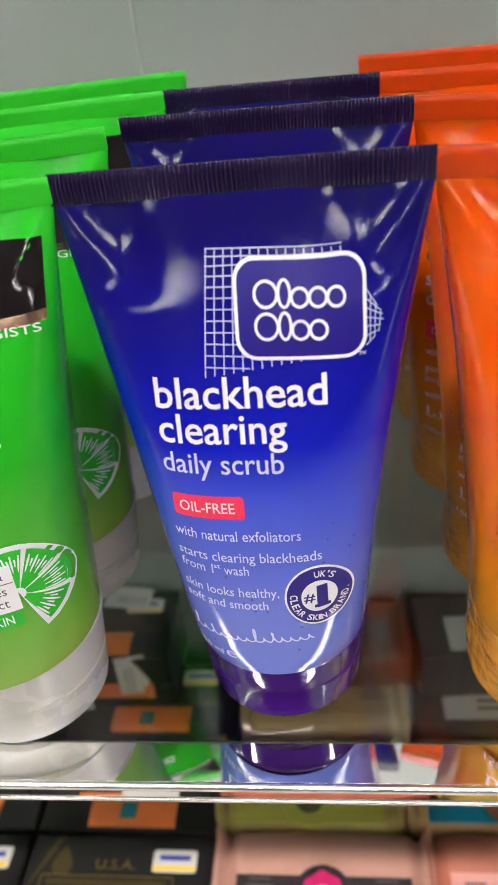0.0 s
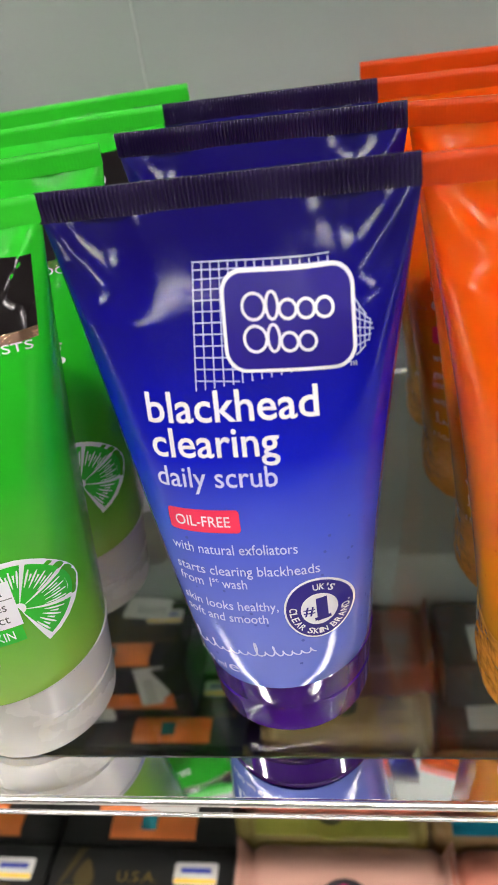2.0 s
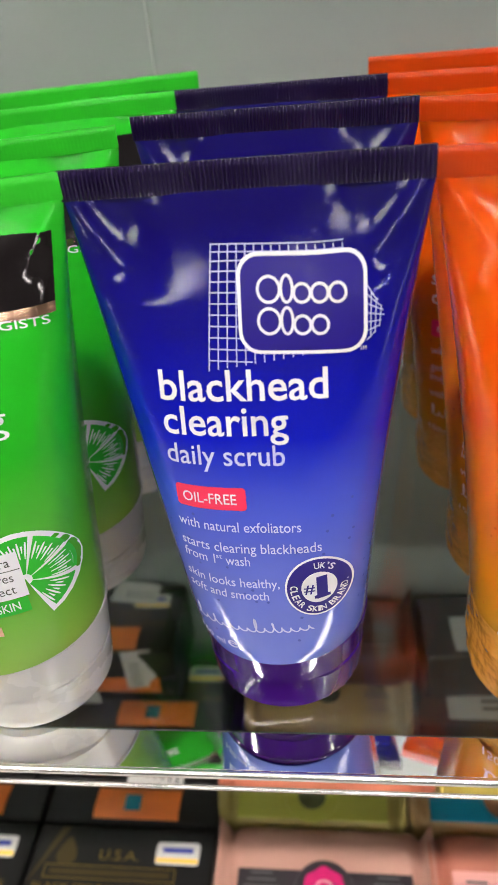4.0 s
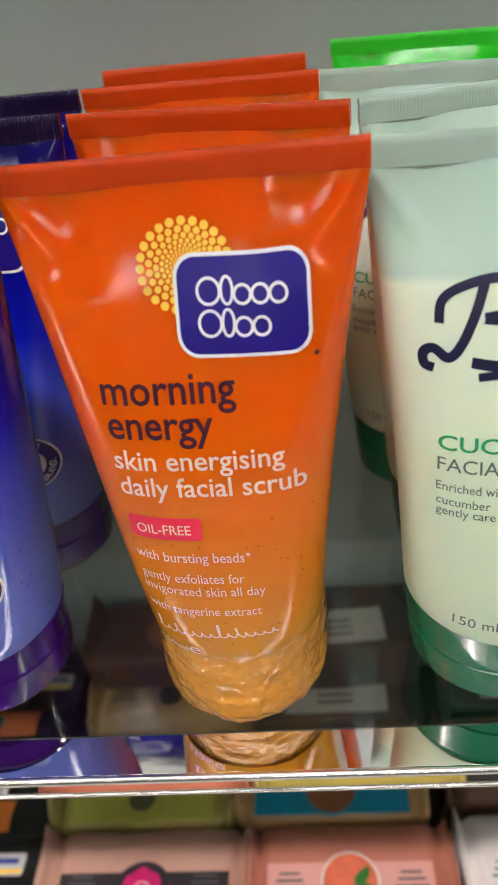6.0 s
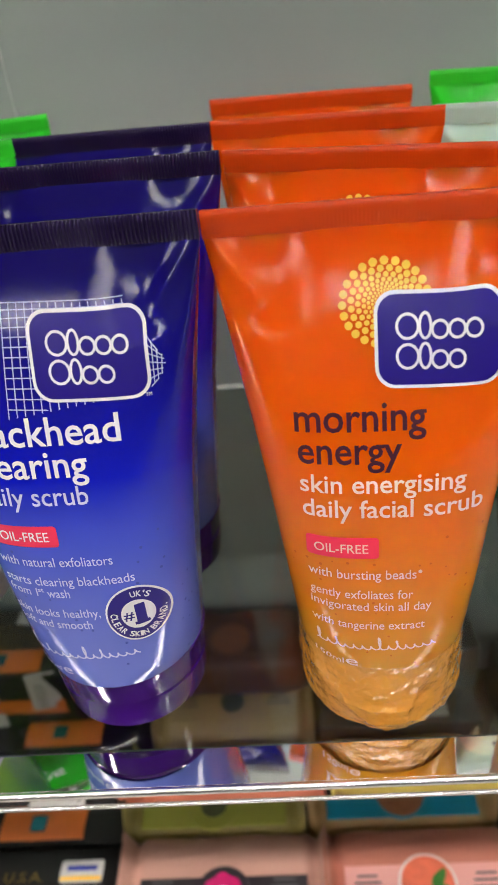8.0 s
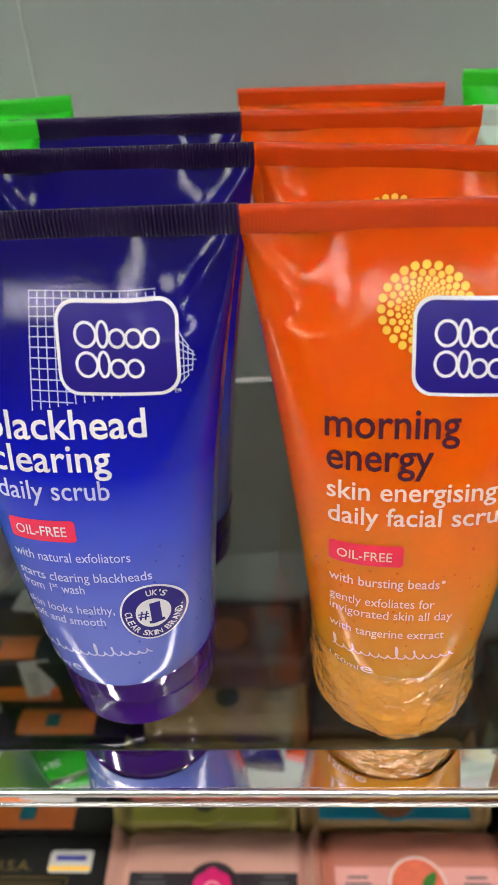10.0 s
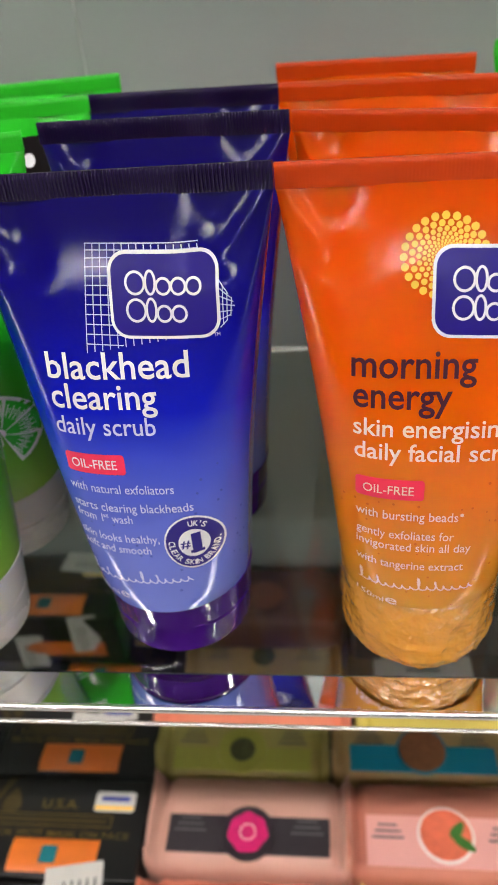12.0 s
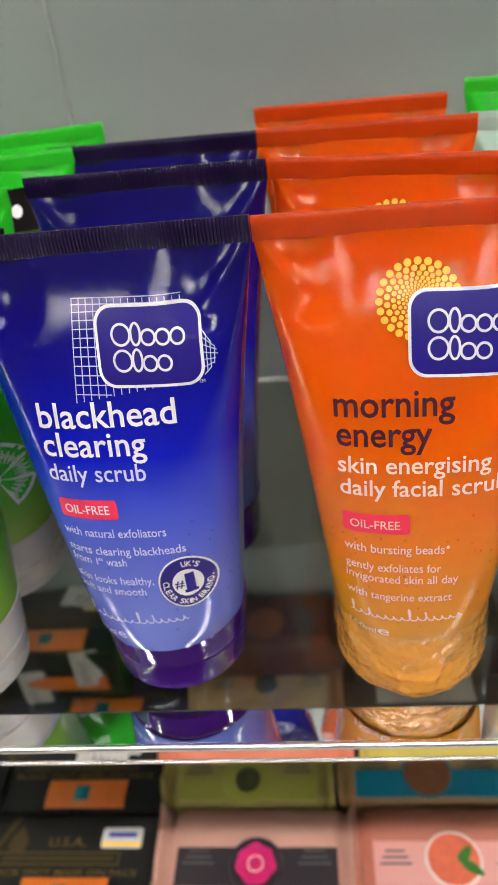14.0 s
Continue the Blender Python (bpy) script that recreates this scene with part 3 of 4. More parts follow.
def orange_tube():
    T = T_ORANGE
    t = thing("scrub_tube", "translucent orange scrub tube, amber cap wrapped in crinkled clear film", "tube", "orange scrub tubes")
    part("body", T.body(), M_ORANGE, t)
    part("seal", T.seal(90, 0.00002), M_ORANGE_SEAL, t, "orange crimped seal")
    part("cap", T.cap(0.0040, 0.5), M_AMBER, t, "amber flip cap", crease=28)
    # shrink film round the cap, crumpled into thin sharp ridges, with a flat folded flap in front
    cols, rows = 200, 44
    bm = bmesh.new()
    rings = []
    for j in range(rows + 1):
        v = j / rows
        z = 0.0004 + 0.0262 * v
        ring = []
        for i in range(cols):
            th = 2 * math.pi * i / cols
            p = Vector((math.cos(th) * 2.4 + z * 70, math.sin(th) * 2.4, z * 130))
            fold = (1 - abs(noise.noise(p * 0.9))) ** 9 * 0.0005 + (1 - abs(noise.noise(p * 1.7 + Vector((3.1, 0.4, 1.7))))) ** 13 * 0.0003
            fold += noise.noise(p * 1.1 + Vector((0.0, 5.0, 2.0))) * 0.0004
            low, front = max(0.0, 1 - z / 0.0125), max(0.0, -math.sin(th))
            flap = 0.0005 if abs(th - 4.72) < 0.22 and z < 0.009 else 0.0
            rr = 0.0243 + 0.0030 * front * (1 - v) ** 1.2 - 0.0012 * (1 - front) * low - 0.0010 * max(0.0, 1 - z / 0.003) + fold * (1 - 0.8 * v ** 2) + flap
            ring.append(bm.verts.new((rr * math.cos(th), rr * math.sin(th), z)))
        rings.append(ring)
    for j in range(rows):
        for i in range(cols):
            k = (i + 1) % cols
            bm.faces.new((rings[j][i], rings[j][k], rings[j + 1][k], rings[j + 1][i]))
    part("film", bm, M_FILM, t, "crinkled clear shrink film")
    dots = []
    cx, cz = 0.5 * MM, 123.8 * MM
    for ring in range(9):
        q = 0.815 ** ring
        rad = 0.92 * q * MM
        for i in range(24):
            a = 2 * math.pi * (i + 0.5 * (ring % 2)) / 24
            dx, dz = 9.2 * q * math.cos(a), 8.2 * q * math.sin(a)
            dots.append(T.disc(cx + dx * MM + (1 - q) * 0.9 * MM, cz + dz * MM + (1 - q) * 0.4 * MM, rad, rad * 0.96, 0.0001, 12, 1))
    tagged(part("dot_print", merge(dots), M_YELLOW, t, "yellow sun of small dots"), kind="stuff")
    emblem(T, t, 11.9 * MM, 116.0 * MM, 27.8 * MM, 19.9 * MM, -0.03, M_NAVY)
    label_lines(T, t, [("title_print", "morning", -20.5, 97.0, 29.6, 7.1, 0.012, 0.0), ("title_print", "energy", -20.1, 89.3, 23.8, 7.1, 0.012, 0.0)], M_AUBERGINE)
    label_lines(T, t, [("title_print", "skin energising", -20.0, 81.9, 38.4, 4.9, 0.01, 0.0), ("title_print", "daily facial scrub", -19.7, 75.4, 42.5, 4.9, 0.01, 0.0),
                       ("small_print", "with bursting beads", -19.3, 57.2, 26.6, 3.0, 0.006, 0.0),
                       ("small_print", "gently exfoliates for", -19.1, 50.8, 25.7, 3.0, 0.002, 0.0),
                       ("small_print", "invigorated skin all day", -19.1, 46.7, 30.4, 3.0, 0.002, 0.0),
                       ("small_print", "with tangerine extract", -19.1, 40.1, 28.9, 3.0, 0.002, 0.0),
                       ("volume_print", "150ml", -18.9, 24.6, 7.6, 2.6, 0.0, 0.0), ("volume_print", "e", -10.8, 24.9, 3.3, 4.0, 0.0, 0.0)], M_CREAM)
    part("trade_mark", T.disc(26.4 * MM, 105.1 * MM, 0.5 * MM, 0.55 * MM, 0.00014, 14, 1), M_AUBERGINE, t)
    part("trade_mark", T.disc(8.2 * MM, 59.3 * MM, 0.5 * MM, 0.55 * MM, 0.00014, 14, 1), M_CREAM, t)
    tag = part("tag", T.rounded(-10.6 * MM, 66.7 * MM, 17.6 * MM, 6.1 * MM, 0.9 * MM, 0.00012, 0.0), M_PINKTAG, t, "pink tag")
    part("tag_print", T.text("OIL-FREE", -17.5 * MM, 65.3 * MM, 13.1 * MM, 2.7 * MM, 0.006, 0.00026), M_CREAM, tag, smooth=False)
    scribble(T, t, -18.6 * MM, 13.2 * MM, 32.0 * MM, 32.6 * MM, 4.6 * MM, M_CREAM)
    return t


T_GREEN = Tube(0.0290, 0.1403, 0.1455, 0.0257, 0.0395)


def green_tube():
    T = T_GREEN
    t = thing("gel_tube", "bright green gel tube with black band and milky cap", "tube", "green gel tubes")
    part("body", T.body(), M_GREEN, t)
    part("seal", T.seal(80, 0.000015), M_GREEN_SEAL, t, "plain green crimped seal")
    part("cap", T.cap(0.0030, 0.5), M_MILK, t, "milky white flip cap", crease=28)
    w = lambda z: T.half(z)[0] * 0.93
    part("band", T.patch(lambda z: -w(z), lambda z: w(z), 0.1204, 0.1345, 0.0001, 40, 8), M_BLACK, t, "glossy black band")
    part("foil_line", T.patch(lambda z: -w(z), lambda z: w(z), 0.1182, 0.1204, 0.00012, 40, 2), M_FOIL, t, "shiny foil line")
    part("band_mark", T.disc(15.6 * MM, 127.2 * MM, 2.0 * MM, 2.2 * MM, 0.0003), M_WHITE, t, "plain white shape")
    label_lines(T, t, [("claim_print", "TOLOGISTS", 9.4, 117.9, 22.6, 1.9, 0.0, -0.075),
                       ("title_print", "ing", 5.6, 97.4, 13.2, 6.4, -0.004, -0.1), ("title_print", "ator", 0.9, 91.2, 12.0, 4.0, 0.0, -0.04)], M_WHITE)
    # lime slice
    cx, cz, R = 13.5 * MM, 58.0 * MM, 13.5 * MM
    def wedge(q0, q1, a0, a1, lift, ox=0.0):
        return grid_bm(14, 6, lambda u, v: T.on(cx + ox + R * (q0 + (q1 - q0) * v) * 0.94 * math.cos(a0 + (a1 - a0) * u), cz + R * (q0 + (q1 - q0) * v) * math.sin(a0 + (a1 - a0) * u), lift))
    sl = part("lime_slice", wedge(0.0, 1.0, radians(120), radians(-74), 0.00012), M_WHITE, t, "printed lime slice")
    for k in range(4):
        a0 = 115 - k * 47
        part("segment", wedge(0.12, 0.9, radians(a0), radians(a0 - 41), 0.0002), M_LIMEFILL, sl)
        rays = []
        for j in range(7):
            a = radians(a0 - 5 - 33 * j / 6)
            q0, q1 = 0.45 + 0.12 * (j % 2), 0.8 - 0.08 * ((j * 3) % 2)
            rays.append(T.stroke([(cx + 0.94 * R * q0 * math.cos(a), cz + R * q0 * math.sin(a)), (cx + 0.94 * R * q1 * math.cos(a), cz + R * q1 * math.sin(a))], 0.5 * MM, 0.00028, True))
        tagged(part("pulp", merge(rays), M_WHITE, sl), kind="stuff")
    panel = part("text_panel", T.patch(lambda z: -0.012, lambda z: 0.0133, 0.0536, 0.0668, 0.00036, 24, 8), M_WHITE, t, "white text panel")
    for body, x, z, wd, h in (("& aloe vera", -3.9, 63.2, 15.0, 2.7), ("logs pores", -2.4, 58.8, 13.4, 2.7), ("ifying effect", -4.6, 55.2, 15.4, 2.7)):
        part("panel_print", T.text(body, x * MM, z * MM, wd * MM, h * MM, 0.0, 0.00046), M_GREY_TXT, panel, smooth=False)
    part("panel_line", T.stroke([(-12 * MM, 62.0 * MM), (13 * MM, 62.0 * MM)], 0.25 * MM, 0.00046), M_GREY_TXT, panel)
    strip = part("skin_strip", T.patch(lambda z: -0.012, lambda z: 0.0128, 0.0488, 0.0534, 0.00036, 24, 4), M_LIMEFILL, t, "green text strip")
    part("strip_print", T.text("OR OILY SKIN", -6.6 * MM, 50.0 * MM, 17.2 * MM, 2.7 * MM, 0.008, 0.00046), M_WHITE, strip, smooth=False)
    foil = part("foil_tag", T.patch(lambda z: -0.012, lambda z: 0.0044, 0.0425, 0.0456, 0.00014, 20, 3), M_FOIL, t, "small foil tag")
    part("foil_print", T.text("FREE", -3.2 * MM, 43.0 * MM, 6.4 * MM, 2.2 * MM, 0.004, 0.00024), M_BLACK, foil, smooth=False)
    return t


T_MINT = Tube(0.0258, 0.1368, 0.1425, 0.0259, 0.0352)


def mint_tube():
    T = T_MINT
    t = thing("cleanser_tube", "pale mint cleanser tube with dark green cap", "tube", "mint cleanser tubes")
    part("body", T.body(), M_MINT, t)
    part("seal", T.seal(80, 0.000015), M_MINT_SEAL, t, "plain mint crimped seal")
    part("cap", T.cap(0.002, 0.5, False), M_DKGREEN, t, "dark green round cap", crease=28)
    curl = []
    for pts, wd in (([(-21.5, 99.0), (-23.4, 99.6), (-23.6, 102.0), (-21.6, 103.0), (-18.6, 101.2), (-16.0, 104.0), (-13.4, 110.0), (-11.8, 115.5)], 2.0),
                    ([(-20.6, 108.0), (-20.0, 112.4), (-16.0, 115.0), (-9.0, 116.4), (-4.0, 114.6), (-4.4, 110.8), (-11.6, 109.0)], 1.9),
                    ([(-11.6, 109.0), (-3.6, 107.6), (-2.6, 103.0), (-7.0, 99.8), (-14.0, 100.4)], 2.2),
                    ([(-12.6, 97.4), (-4.0, 98.4), (14.0, 99.0)], 1.7),
                    ([(2.0, 106.6), (5.4, 108.4), (8.0, 105.6), (5.2, 102.0), (2.0, 103.6), (2.0, 106.6)], 1.8)):
        curl.append(T.stroke(curved([(x * MM, z * MM) for x, z in pts]), wd * MM, 0.00014))
    part("maker_mark", merge(curl), M_INK, t, "flowing dark blue line mark")
    label_lines(T, t, [("title_print", "CUC", -20.3, 81.1, 12.6, 3.6, 0.012, 0.0)], M_TEALTXT)
    label_lines(T, t, [("title_print", "FACIAL", -20.3, 76.0, 15.0, 3.4, 0.0, 0.0), ("small_print", "Enriched with", -20.4, 71.0, 15.0, 2.3, 0.0, 0.0),
                       ("small_print", "cucumber", -20.3, 67.3, 11.4, 2.3, 0.0, 0.0), ("small_print", "gently care", -20.3, 64.6, 12.6, 2.3, 0.0, 0.0),
                       ("volume_print", "150 ml", -15.2, 30.8, 10.4, 3.4, 0.0, 0.02)], M_SLATE)
    return t


def stand(make, spots):
    first = None
    for x, y, turn, lean in spots:
        m = pose(x, y, SHELF, lean, 0, turn)
        if first is None:
            first = make()
            first.matrix_basis = m
        else:
            copy_thing(first, m)
    return first


stand(blue_tube, ((0.0002, 0.001, -2.2, 0.0), (0.0022, 0.058, -5.0, 0.0), (-0.003, 0.1025, -5.5, 0.0)))
stand(orange_tube, ((0.0775, 0.0018, -3.2, 0.5), (0.0783, 0.0495, -16.5, 0.0), (0.0725, 0.1015, -9.5, 0.0), (0.0700, 0.148, -8.5, 0.0)))
stand(green_tube, ((-0.0764, -0.0080, 12.0, -0.8), (-0.0768, 0.0425, 13.0, 0.0), (-0.0712, 0.0995, 8.0, 0.0), (-0.0708, 0.146, 9.0, 0.0)))
stand(mint_tube, ((0.1500, 0.0015, -5.0, 0.0), (0.1525, 0.054, 10.0, 0.0), (0.1435, 0.096, -18.0, 0.0)))
far = thing("gel_tube", "bright green gel tube behind the mint tubes", "tube", "green gel tubes")
far.matrix_basis = pose(0.1555, 0.149, SHELF, 0, 0, -18)
part("body", T_GREEN.body(), M_GREEN, far)
part("seal", T_GREEN.seal(80, 0.000015), M_GREEN_SEAL, far)
part("cap", T_GREEN.cap(0.0030, 0.5), M_MILK, far, crease=28)


# ---- the shelf below ----
M_UNDER = material("dark_shelf", lin(60, 58, 56), 0.4, mottle=0.15, mottle_scale=10)
tagged(part("lower_shelf", box_bm(SX0 + 0.001, SX1 - 0.001, -0.06, PANEL_Y - 0.002, LOWER - 0.02, LOWER, 0.001), M_UNDER, smooth=False),
       "dark grey shelf carrying boxed and wrapped soaps", "shelf", kind="structure")
M_CARTON = material("black_carton", lin(13, 12, 12), 0.45, mottle=0.2, bump=0.05)
M_SOAP_IMG = material("orange_soap_print", lin(226, 118, 44), 0.3, mottle=0.15, mottle_scale=90)
M_GOLD = material("gold_print", lin(120, 100, 48), 0.35, metal=0.4)
M_GOLD2 = material("dull_gold_print", lin(74, 62, 34), 0.4, metal=0.3)
M_STICKER = material("white_sticker", lin(206, 204, 198), 0.55, mottle=0.1)
M_STK_BLUE = material("blue_bar_print", lin(60, 70, 160), 0.5)
M_HOLO = material("teal_sticker", lin(28, 130, 140), 0.15, metal=0.4)


def flat_patch(x0, x1, y0, y1, z, r=0.0):
    bm = bmesh.new()
    if r <= 0:
        bm.faces.new([bm.verts.new(p) for p in ((x0, y0, z), (x1, y0, z), (x1, y1, z), (x0, y1, z))])
        return bm
    pts = []
    for cx, cy, a0 in ((x1 - r, y1 - r, 0), (x0 + r, y1 - r, 90), (x0 + r, y0 + r, 180), (x1 - r, y0 + r, 270)):
        for k in range(6):
            a = radians(a0 + 18 * k)
            pts.append((cx + r * math.cos(a), cy + r * math.sin(a), z))
    bm.faces.new([bm.verts.new(p) for p in pts])
    return bm


def flat_text(body, x, y, w, h, z, weight=0.0):
    verts, faces, wide, _ = text_points(body, weight)
    bm = bmesh.new()
    made = [bm.verts.new((x + vx / wide * w, y + vy / 0.73 * h, z)) for vx, vy in verts]
    for f in faces:
        bm.faces.new([made[i] for i in f])
    return bm


def frame_bm(x0, x1, y0, y1, z, wd):
    return merge([flat_patch(x0, x1, y0, y0 + wd, z), flat_patch(x0, x1, y1 - wd, y1, z), flat_patch(x0, x0 + wd, y0 + wd, y1 - wd, z), flat_patch(x1 - wd, x1, y0 + wd, y1 - wd, z)])


CW, CD, CH = 0.098, 0.0545, 0.043


def soap_carton():
    t = thing("soap_box", "black soap box printed with an orange bar, on the lower shelf", "box", "black soap boxes")
    h = CH
    part("carton", box_bm(-CW / 2, CW / 2, -CD / 2, CD / 2, 0, h, 0.0012), M_CARTON, t, smooth=False)
    def bar(u, v):
        return (-0.0215 + 0.048 * u, -0.0245 + 0.0175 * v, h + 0.0002 + 0.0016 * math.sin(math.pi * v) ** 0.6)
    part("bar_picture", grid_bm(6, 10, bar), M_SOAP_IMG, t, "glossy orange bar picture")
    part("front_picture", grid_bm(6, 6, lambda u, v: (-0.020 + 0.058 * u, -CD / 2 - 0.0003 - 0.001 * math.sin(math.pi * v) ** 0.6, 0.008 + 0.013 * v)), M_SOAP_IMG, t, "orange bar picture on the front")
    part("seal_sticker", flat_patch(-0.0045, 0.0045, -0.0205, -0.0115, h + 0.0022, 0.001), M_HOLO, t, "small teal sticker", smooth=False)
    st = part("price_sticker", flat_patch(0.018, 0.041, 0.0085, 0.0200, h + 0.0004, 0.0018), M_STICKER, t, "white price sticker", smooth=False)
    part("bar", flat_patch(0.0215, 0.0375, 0.0145, 0.0172, h + 0.0006), M_STK_BLUE, st, smooth=False)
    part("bar", flat_patch(0.0185, 0.0405, 0.0095, 0.0118, h + 0.0006), M_YELLOW, st, smooth=False)
    part("country_print", flat_text("U.S.A.", -0.012, 0.0095, 0.021, 0.0055, h + 0.0004), M_GOLD, t, smooth=False)
    part("frame_print", frame_bm(-0.040, 0.030, -0.0005, 0.0065, h + 0.0004, 0.0006), M_GOLD, t, smooth=False)
    part("frame_bar", flat_patch(-0.037, 0.027, 0.0015, 0.0045, h + 0.0004), M_GOLD2, t, smooth=False)
    part("claim_print", flat_text("BLACK SPOT MASK ON FACE", -0.044, -0.0062, 0.085, 0.0036, h + 0.0004, 0.004), M_GOLD, t, smooth=False)
    flame = bmesh.new()
    pts = [(-0.030 + 0.0050 * (1 - 0.55 * math.sin(a)) * math.cos(a), 0.0135 + 0.0075 * math.sin(a)) for a in [2 * math.pi * k / 22 for k in range(22)]]
    flame.faces.new([flame.verts.new((px, py, h + 0.0004)) for px, py in pts])
    part("flame_mark", flame, M_GOLD2, t, "dull gold drop shape", smooth=False)
    slash = bmesh.new()
    slash.faces.new([slash.verts.new((px, py, h + 0.0003)) for px, py in ((-0.048, -0.004), (-0.045, 0.001), (-0.031, 0.0265), (-0.036, 0.0265))])
    part("corner_stripe", slash, M_GOLD2, t, "dull gold diagonal stripe", smooth=False)
    return t


def barcode_label(m):
    t = thing("barcode_label", "small white barcode label stuck on a soap box", "label", "barcode labels")
    t.matrix_basis = m
    part("paper", box_bm(-0.009, 0.009, -0.015, 0.015, 0, 0.0003), M_STICKER, t, smooth=False)
    for k in range(5):
        part("bar", flat_patch(-0.0055, 0.001, -0.012 + 0.004 * k, -0.012 + 0.004 * k + 0.0012, 0.0005), M_GREY_TXT, t, smooth=False)
    return t


def soap_pack(x, y, w, d, h, wrap, band, dot, label, band_w=0.5, ring=None, base=None, leaf=None, ink=None, band_at=-0.36, pic_at=-0.12):
    pic = 0.20 if dot is W_ROSE else 0.14 if dot is W_OLIVEPIC else 0.245
    base, ink = (LOWER if base is None else base), ink or M_GREY_TXT
    t = thing("wrapped_soap", label, "soap", "wrapped soaps")
    rows, cols = 40, 30
    bm = bmesh.new()
    rings = []
    rng = random.Random(int(1000 * (x + 2 * y)))
    ph = rng.random() * 6
    for j in range(rows + 1):
        u = -1 + 2 * j / rows
        px = w / 2 * u
        end = max(0.0, (abs(u) - 0.83) / 0.17)
        k = 1 - 0.26 * math.sin(math.pi / 2 * min(1.0, end * 2.2)) + 0.30 * max(0.0, (end - 0.45) / 0.55)
        ring_v = []
        for i in range(cols):
            th = 2 * math.pi * i / cols
            c, s = math.cos(th), math.sin(th)
            e = 0.5
            yy = d / 2 * math.copysign(abs(c) ** e, c)
            zz = h / 2 * math.copysign(abs(s) ** e, s)
            crease = 0.0016 * end * math.sin(7 * th + ph + 3 * u) + 0.0007 * noise.noise(Vector((px * 90, yy * 90, zz * 90 + ph)))
            flare = 0.0075 * max(0.0, (abs(u) - 0.9) / 0.1) * (1 + 0.5 * math.sin(3 * th + ph)) * (1 if s > 0 else 0)
            ring_v.append(bm.verts.new((px, yy * (1 - 0.12 * end) + crease, h / 2 + zz * k + crease + flare + 0.001)))
        rings.append(ring_v)
    for j in range(rows):
        for i in range(cols):
            q = (i + 1) % cols
            bm.faces.new((rings[j][i], rings[j][q], rings[j + 1][q], rings[j + 1][i]))
    bm.faces.new(list(reversed(rings[0])))
    bm.faces.new(rings[-1])
    part("wrapper", bm, wrap, t)
    part("band", box_bm(-w * 0.40, w * 0.40, d * band_at, d * band_at + d * band_w, h + 0.0006, h + 0.0018, 0.0004), band, t, smooth=False)
    disc = bmesh.new()
    bmesh.ops.create_cone(disc, cap_ends=True, segments=40, radius1=d * 0.27, radius2=d * 0.265, depth=0.0008, matrix=Matrix.Translation((0, d * pic_at, h + 0.0022)))
    em = part("emblem", disc, ring or band, t, "round picture label", smooth=False)
    disc = bmesh.new()
    if dot is W_ROSE:
        # an open flower seen from above
        lobes = [(d * pic * (1.05 - 0.09 * abs(math.sin(3.5 * a + 0.6)) ** 2 - 0.05 * abs(math.sin(2.0 * a))), a) for a in [2 * math.pi * k / 60 for k in range(60)]]
        disc.faces.new([disc.verts.new((q * math.cos(a), d * pic_at + q * math.sin(a), h + 0.0032)) for q, a in lobes])
    else:
        bmesh.ops.create_cone(disc, cap_ends=True, segments=40, radius1=d * pic, radius2=d * (pic - 0.005), depth=0.0008, matrix=Matrix.Translation((0, d * pic_at, h + 0.0028)))
    part("picture", disc, dot, em, smooth=False)
    for sx in (-1, 1):
        for q in (0, 1, 2):
            wd = w * (0.08 - 0.015 * q)
            part("print_bar", flat_patch(sx * w * 0.29 - wd, sx * w * 0.29 + wd, -d * 0.16 + q * 0.0032, -d * 0.16 + q * 0.0032 + 0.0012, h + 0.0021), ink, t, smooth=False)
    t.matrix_basis = pose(x, y, base)
    if leaf:
        lf = bmesh.new()
        for cx, cy, ang, ln in ((0.006, 0.002, 0.9, 0.011), (0.009, -0.005, -0.6, 0.012)):
            ps = []
            for k in range(16):
                a = 2 * math.pi * k / 16
                lx, ly = ln / 2 * math.cos(a), 0.0026 * math.sin(a) * (1 - 0.3 * math.cos(a))
                ps.append((cx + lx * math.cos(ang) - ly * math.sin(ang), cy + d * pic_at + lx * math.sin(ang) + ly * math.cos(ang), h + 0.0034 + cx * 0.02))
            lf.faces.new([lf.verts.new(p) for p in ps])
        part("leaf_picture", lf, leaf, em, smooth=False)
    elif dot is W_ROSE:
        rg = bmesh.new()
        inner = [rg.verts.new((d * 0.070 * math.cos(2 * math.pi * k / 24), d * pic_at + d * 0.070 * math.sin(2 * math.pi * k / 24), h + 0.0034)) for k in range(24)]
        outer = [rg.verts.new((d * 0.082 * math.cos(2 * math.pi * k / 24), d * pic_at + d * 0.082 * math.sin(2 * math.pi * k / 24), h + 0.0034)) for k in range(24)]
        for k in range(24):
            rg.faces.new((inner[k], outer[k], outer[(k + 1) % 24], inner[(k + 1) % 24]))
        part("ring_mark", rg, M_CREAM, em, smooth=False)
    return t


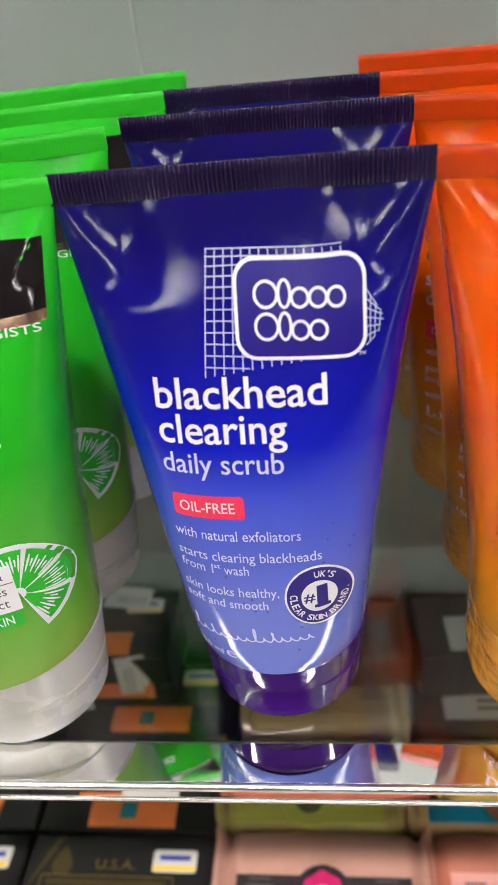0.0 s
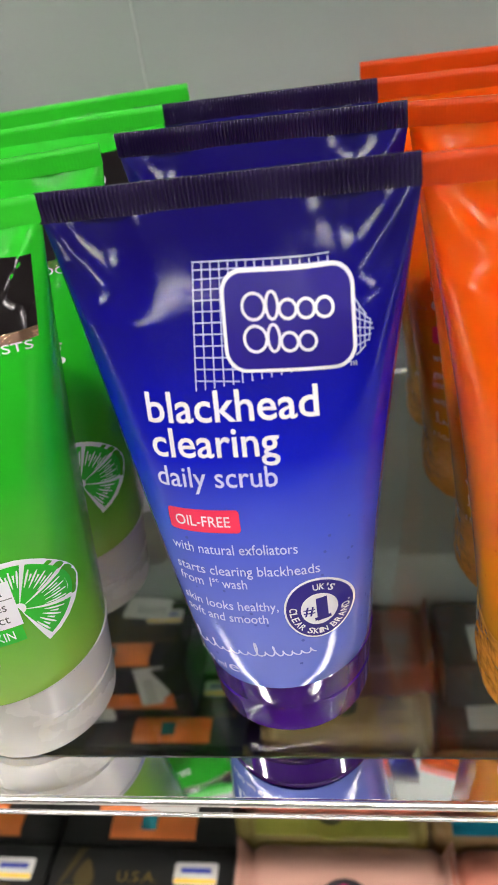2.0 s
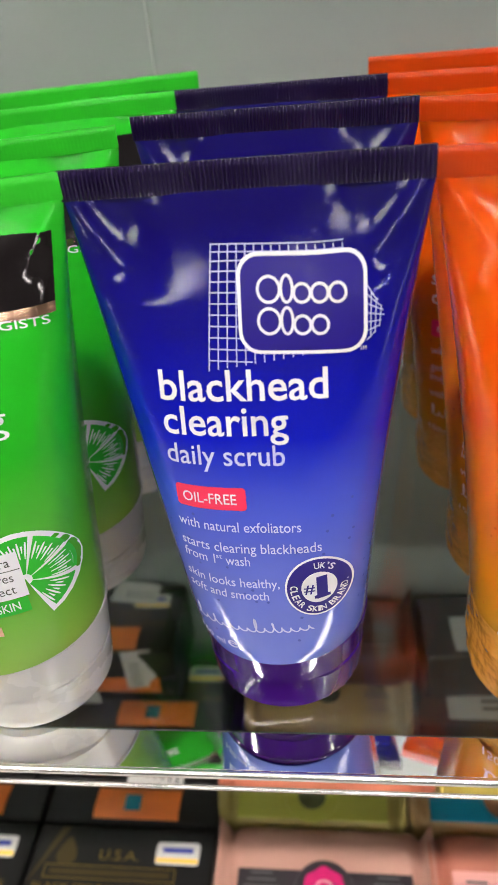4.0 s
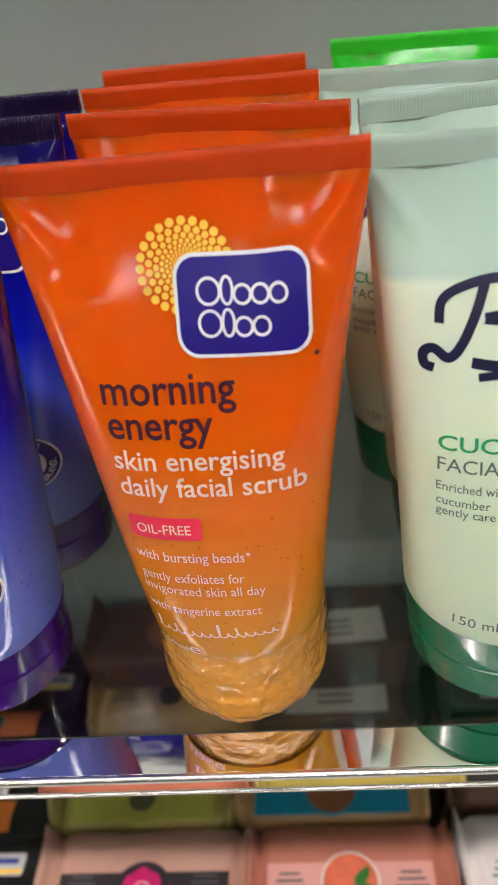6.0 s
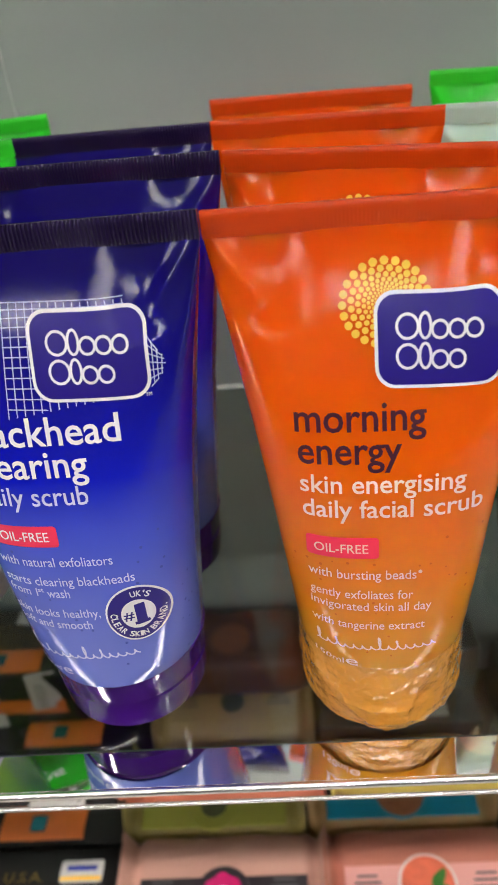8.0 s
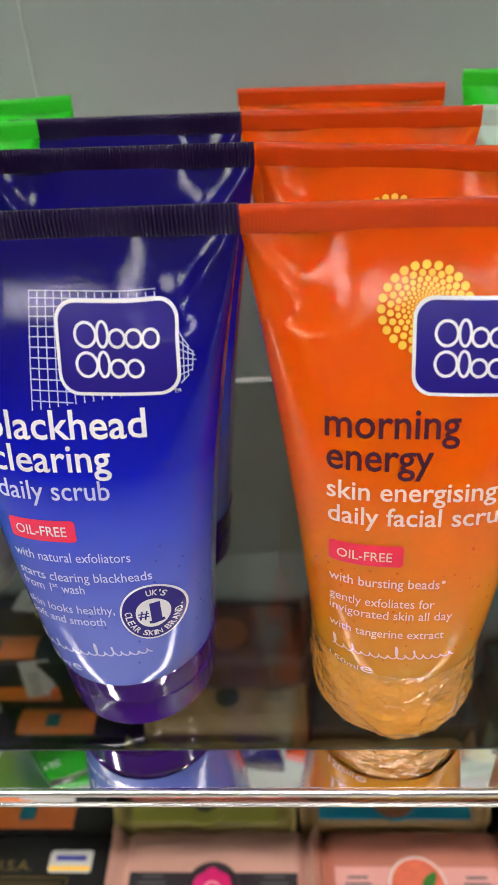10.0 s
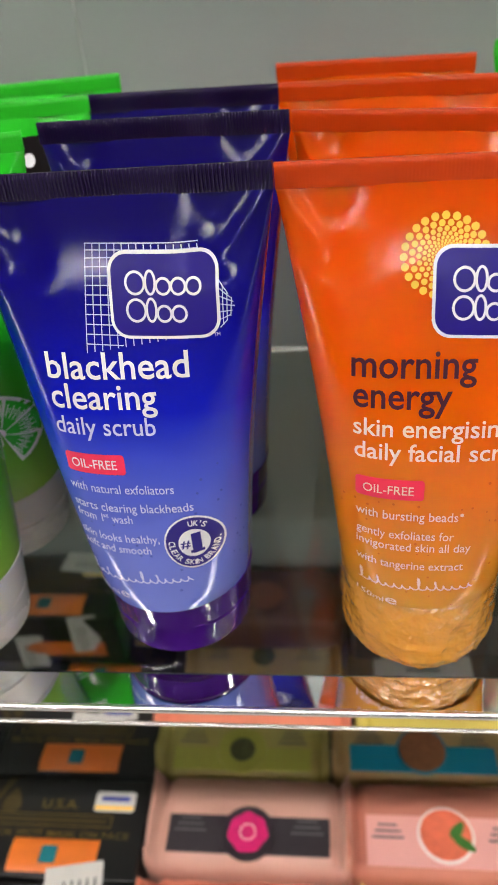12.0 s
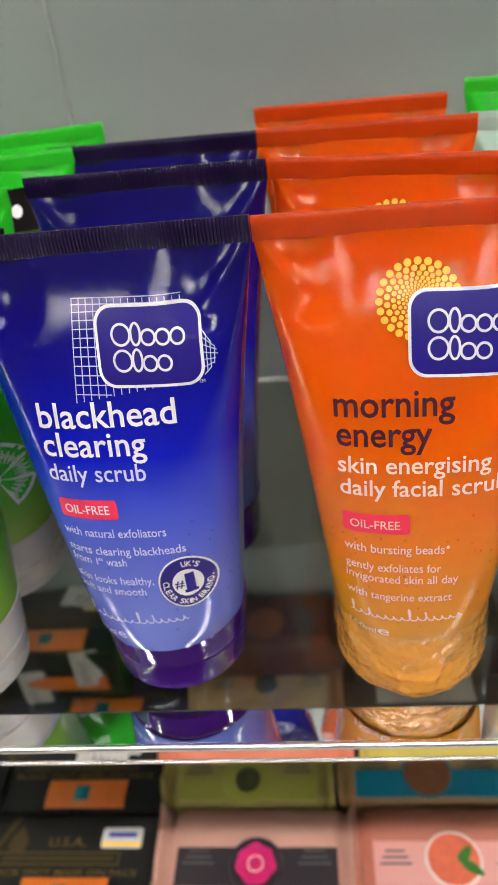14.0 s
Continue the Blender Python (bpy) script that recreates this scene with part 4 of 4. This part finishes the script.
first = soap_carton()
first.matrix_basis = pose(-0.103, 0.026, LOWER)
for bx, by, bz in ((-0.103, 0.082, 0), (-0.103, 0.138, 0), (-0.203, 0.026, 0), (-0.203, 0.082, 0), (-0.203, 0.138, 0), (-0.103, -0.030, 0), (-0.203, -0.030, 0),
                   (-0.135, 0.1575, CH + 0.0024), (-0.236, 0.1575, CH + 0.0024)):
    copy_thing(first, pose(bx, by, LOWER + bz))
for m in (pose(-0.108, 0.1296, LOWER + CH + 0.032, 86, 0, 8), pose(-0.147, 0.1294, LOWER + CH + 0.014, 88, 0, 4), pose(-0.205, 0.1296, LOWER + CH + 0.030, 86, 0, 6),
          pose(-0.118, 0.1790, LOWER + 2 * CH + 0.0030, 0, 0, 84), pose(-0.085, -0.004, LOWER + CH + 0.003, 0, 0, 100)):
    barcode_label(m)
W_PINK = material("pink_wrapper", lin(200, 154, 138), 0.3, mottle=0.06, bump=0.2, bump_scale=120)
W_PEACH = material("peach_wrapper", lin(198, 126, 106), 0.3, mottle=0.08, bump=0.2, bump_scale=120)
W_PALEPINK = material("pale_pink_band", lin(228, 166, 158), 0.35, mottle=0.04)
W_OLIVE = material("olive_wrapper", lin(176, 176, 78), 0.35, mottle=0.08, bump=0.2, bump_scale=120)
W_KHAKI = material("khaki_band", lin(178, 166, 96), 0.35, mottle=0.08)
W_TAN = material("tan_wrapper", lin(190, 158, 108), 0.35, mottle=0.08, bump=0.2, bump_scale=120)
W_TEAL = material("teal_band", lin(20, 140, 170), 0.35, mottle=0.06, bump=0.2, bump_scale=120)
W_CHAR = material("charcoal_band", lin(52, 46, 50), 0.35, mottle=0.08)
W_ROSE = material("rose_picture", lin(206, 36, 108), 0.35, mottle=0.3, mottle_scale=300)
W_PEACHPIC = material("peach_picture", lin(222, 112, 84), 0.35, mottle=0.3, mottle_scale=200)
W_NUT = material("nut_picture", lin(150, 98, 66), 0.4, mottle=0.35, mottle_scale=300)
W_OLIVEPIC = material("olive_picture", lin(86, 92, 60), 0.4, mottle=0.7, mottle_scale=220)
W_SALMON = material("salmon_wrapper", lin(248, 150, 120), 0.3, mottle=0.05, bump=0.2, bump_scale=120)
W_YELLOW = material("yellow_wrapper", lin(224, 204, 104), 0.3, mottle=0.05, bump=0.2, bump_scale=120)
W_BROWN = material("brown_wrapper", lin(96, 66, 52), 0.4, mottle=0.15, bump=0.2, bump_scale=120)
W_WHITE = material("white_wrapper", lin(232, 222, 218), 0.35, mottle=0.05, bump=0.2, bump_scale=120)
W_GREY = material("grey_carton", lin(70, 72, 72), 0.4, mottle=0.15)
W_LEAF = material("leaf_print", lin(62, 118, 50), 0.4, mottle=0.2, mottle_scale=300)
SH = 0.043
soap_pack(0.0025, 0.034, 0.108, 0.054, SH, W_PINK, W_CHAR, W_ROSE, "pink wrapped soap with charcoal band and rose picture", 0.37, pic_at=-0.165)
soap_pack(0.1055, 0.034, 0.102, 0.054, SH, W_PEACH, W_PALEPINK, W_PEACHPIC, "peach-pink wrapped soap with a peach picture", 0.48, W_WHITE, leaf=W_LEAF, band_at=-0.41, pic_at=-0.11)
soap_pack(-0.0045, 0.086, 0.100, 0.054, SH, W_KHAKI, W_OLIVE, W_OLIVEPIC, "olive green wrapped soap with a dark picture", 0.26, band_at=-0.47, pic_at=-0.24)
soap_pack(0.0985, 0.088, 0.102, 0.054, SH, W_TAN, W_TEAL, W_NUT, "tan wrapped soap with teal band and nut picture", 0.30, band_at=-0.47, pic_at=-0.23)
soap_pack(0.004, -0.0215, 0.108, 0.054, SH, W_SALMON, W_SALMON, W_ROSE, "salmon pink wrapped soap with a round picture")
soap_pack(0.113, -0.0215, 0.104, 0.054, SH, W_YELLOW, W_YELLOW, W_PEACHPIC, "pale yellow wrapped soap with a round picture")
soap_pack(0.004, 0.144, 0.100, 0.054, SH, W_TAN, W_TAN, W_OLIVEPIC, "tan wrapped soap with a dark green picture", 0.5)
soap_pack(0.006, 0.162, 0.100, 0.050, 0.034, W_BROWN, W_BROWN, W_NUT, "brown wrapped soap lying on a tan one", base=LOWER + SH + 0.003)
soap_pack(0.212, 0.038, 0.104, 0.054, SH, W_WHITE, W_WHITE, W_PEACHPIC, "white wrapped soap with a round picture")
soap_pack(0.212, 0.095, 0.104, 0.054, SH, W_BROWN, W_TAN, W_NUT, "brown wrapped soap with a tan band")


def grey_carton(x, y, z, w, d, h, turn):
    t = thing("soap_box", "dark grey soap box with a white paper label", "box", "grey soap boxes")
    t.matrix_basis = pose(x, y, z, 0, 0, turn)
    part("carton", box_bm(-w / 2, w / 2, -d / 2, d / 2, 0, h, 0.0015), W_GREY, t, smooth=False)
    lab = part("paper_label", flat_patch(-w * 0.32, w * 0.30, -d * 0.42, d * 0.12, h + 0.0004, 0.001), M_STICKER, t, "white paper label", smooth=False)
    for k in range(3):
        part("bar", flat_patch(-w * 0.12, w * 0.10, -d * 0.30 + 0.005 * k, -d * 0.30 + 0.005 * k + 0.002, h + 0.0006), M_GREY_TXT, lab, smooth=False)
    return t


grey_carton(0.106, 0.145, LOWER, 0.098, 0.054, SH, 0)
grey_carton(0.108, 0.163, LOWER + SH + 0.0005, 0.094, 0.048, 0.036, 3)
grey_carton(0.222, 0.150, LOWER, 0.098, 0.054, SH, -2)
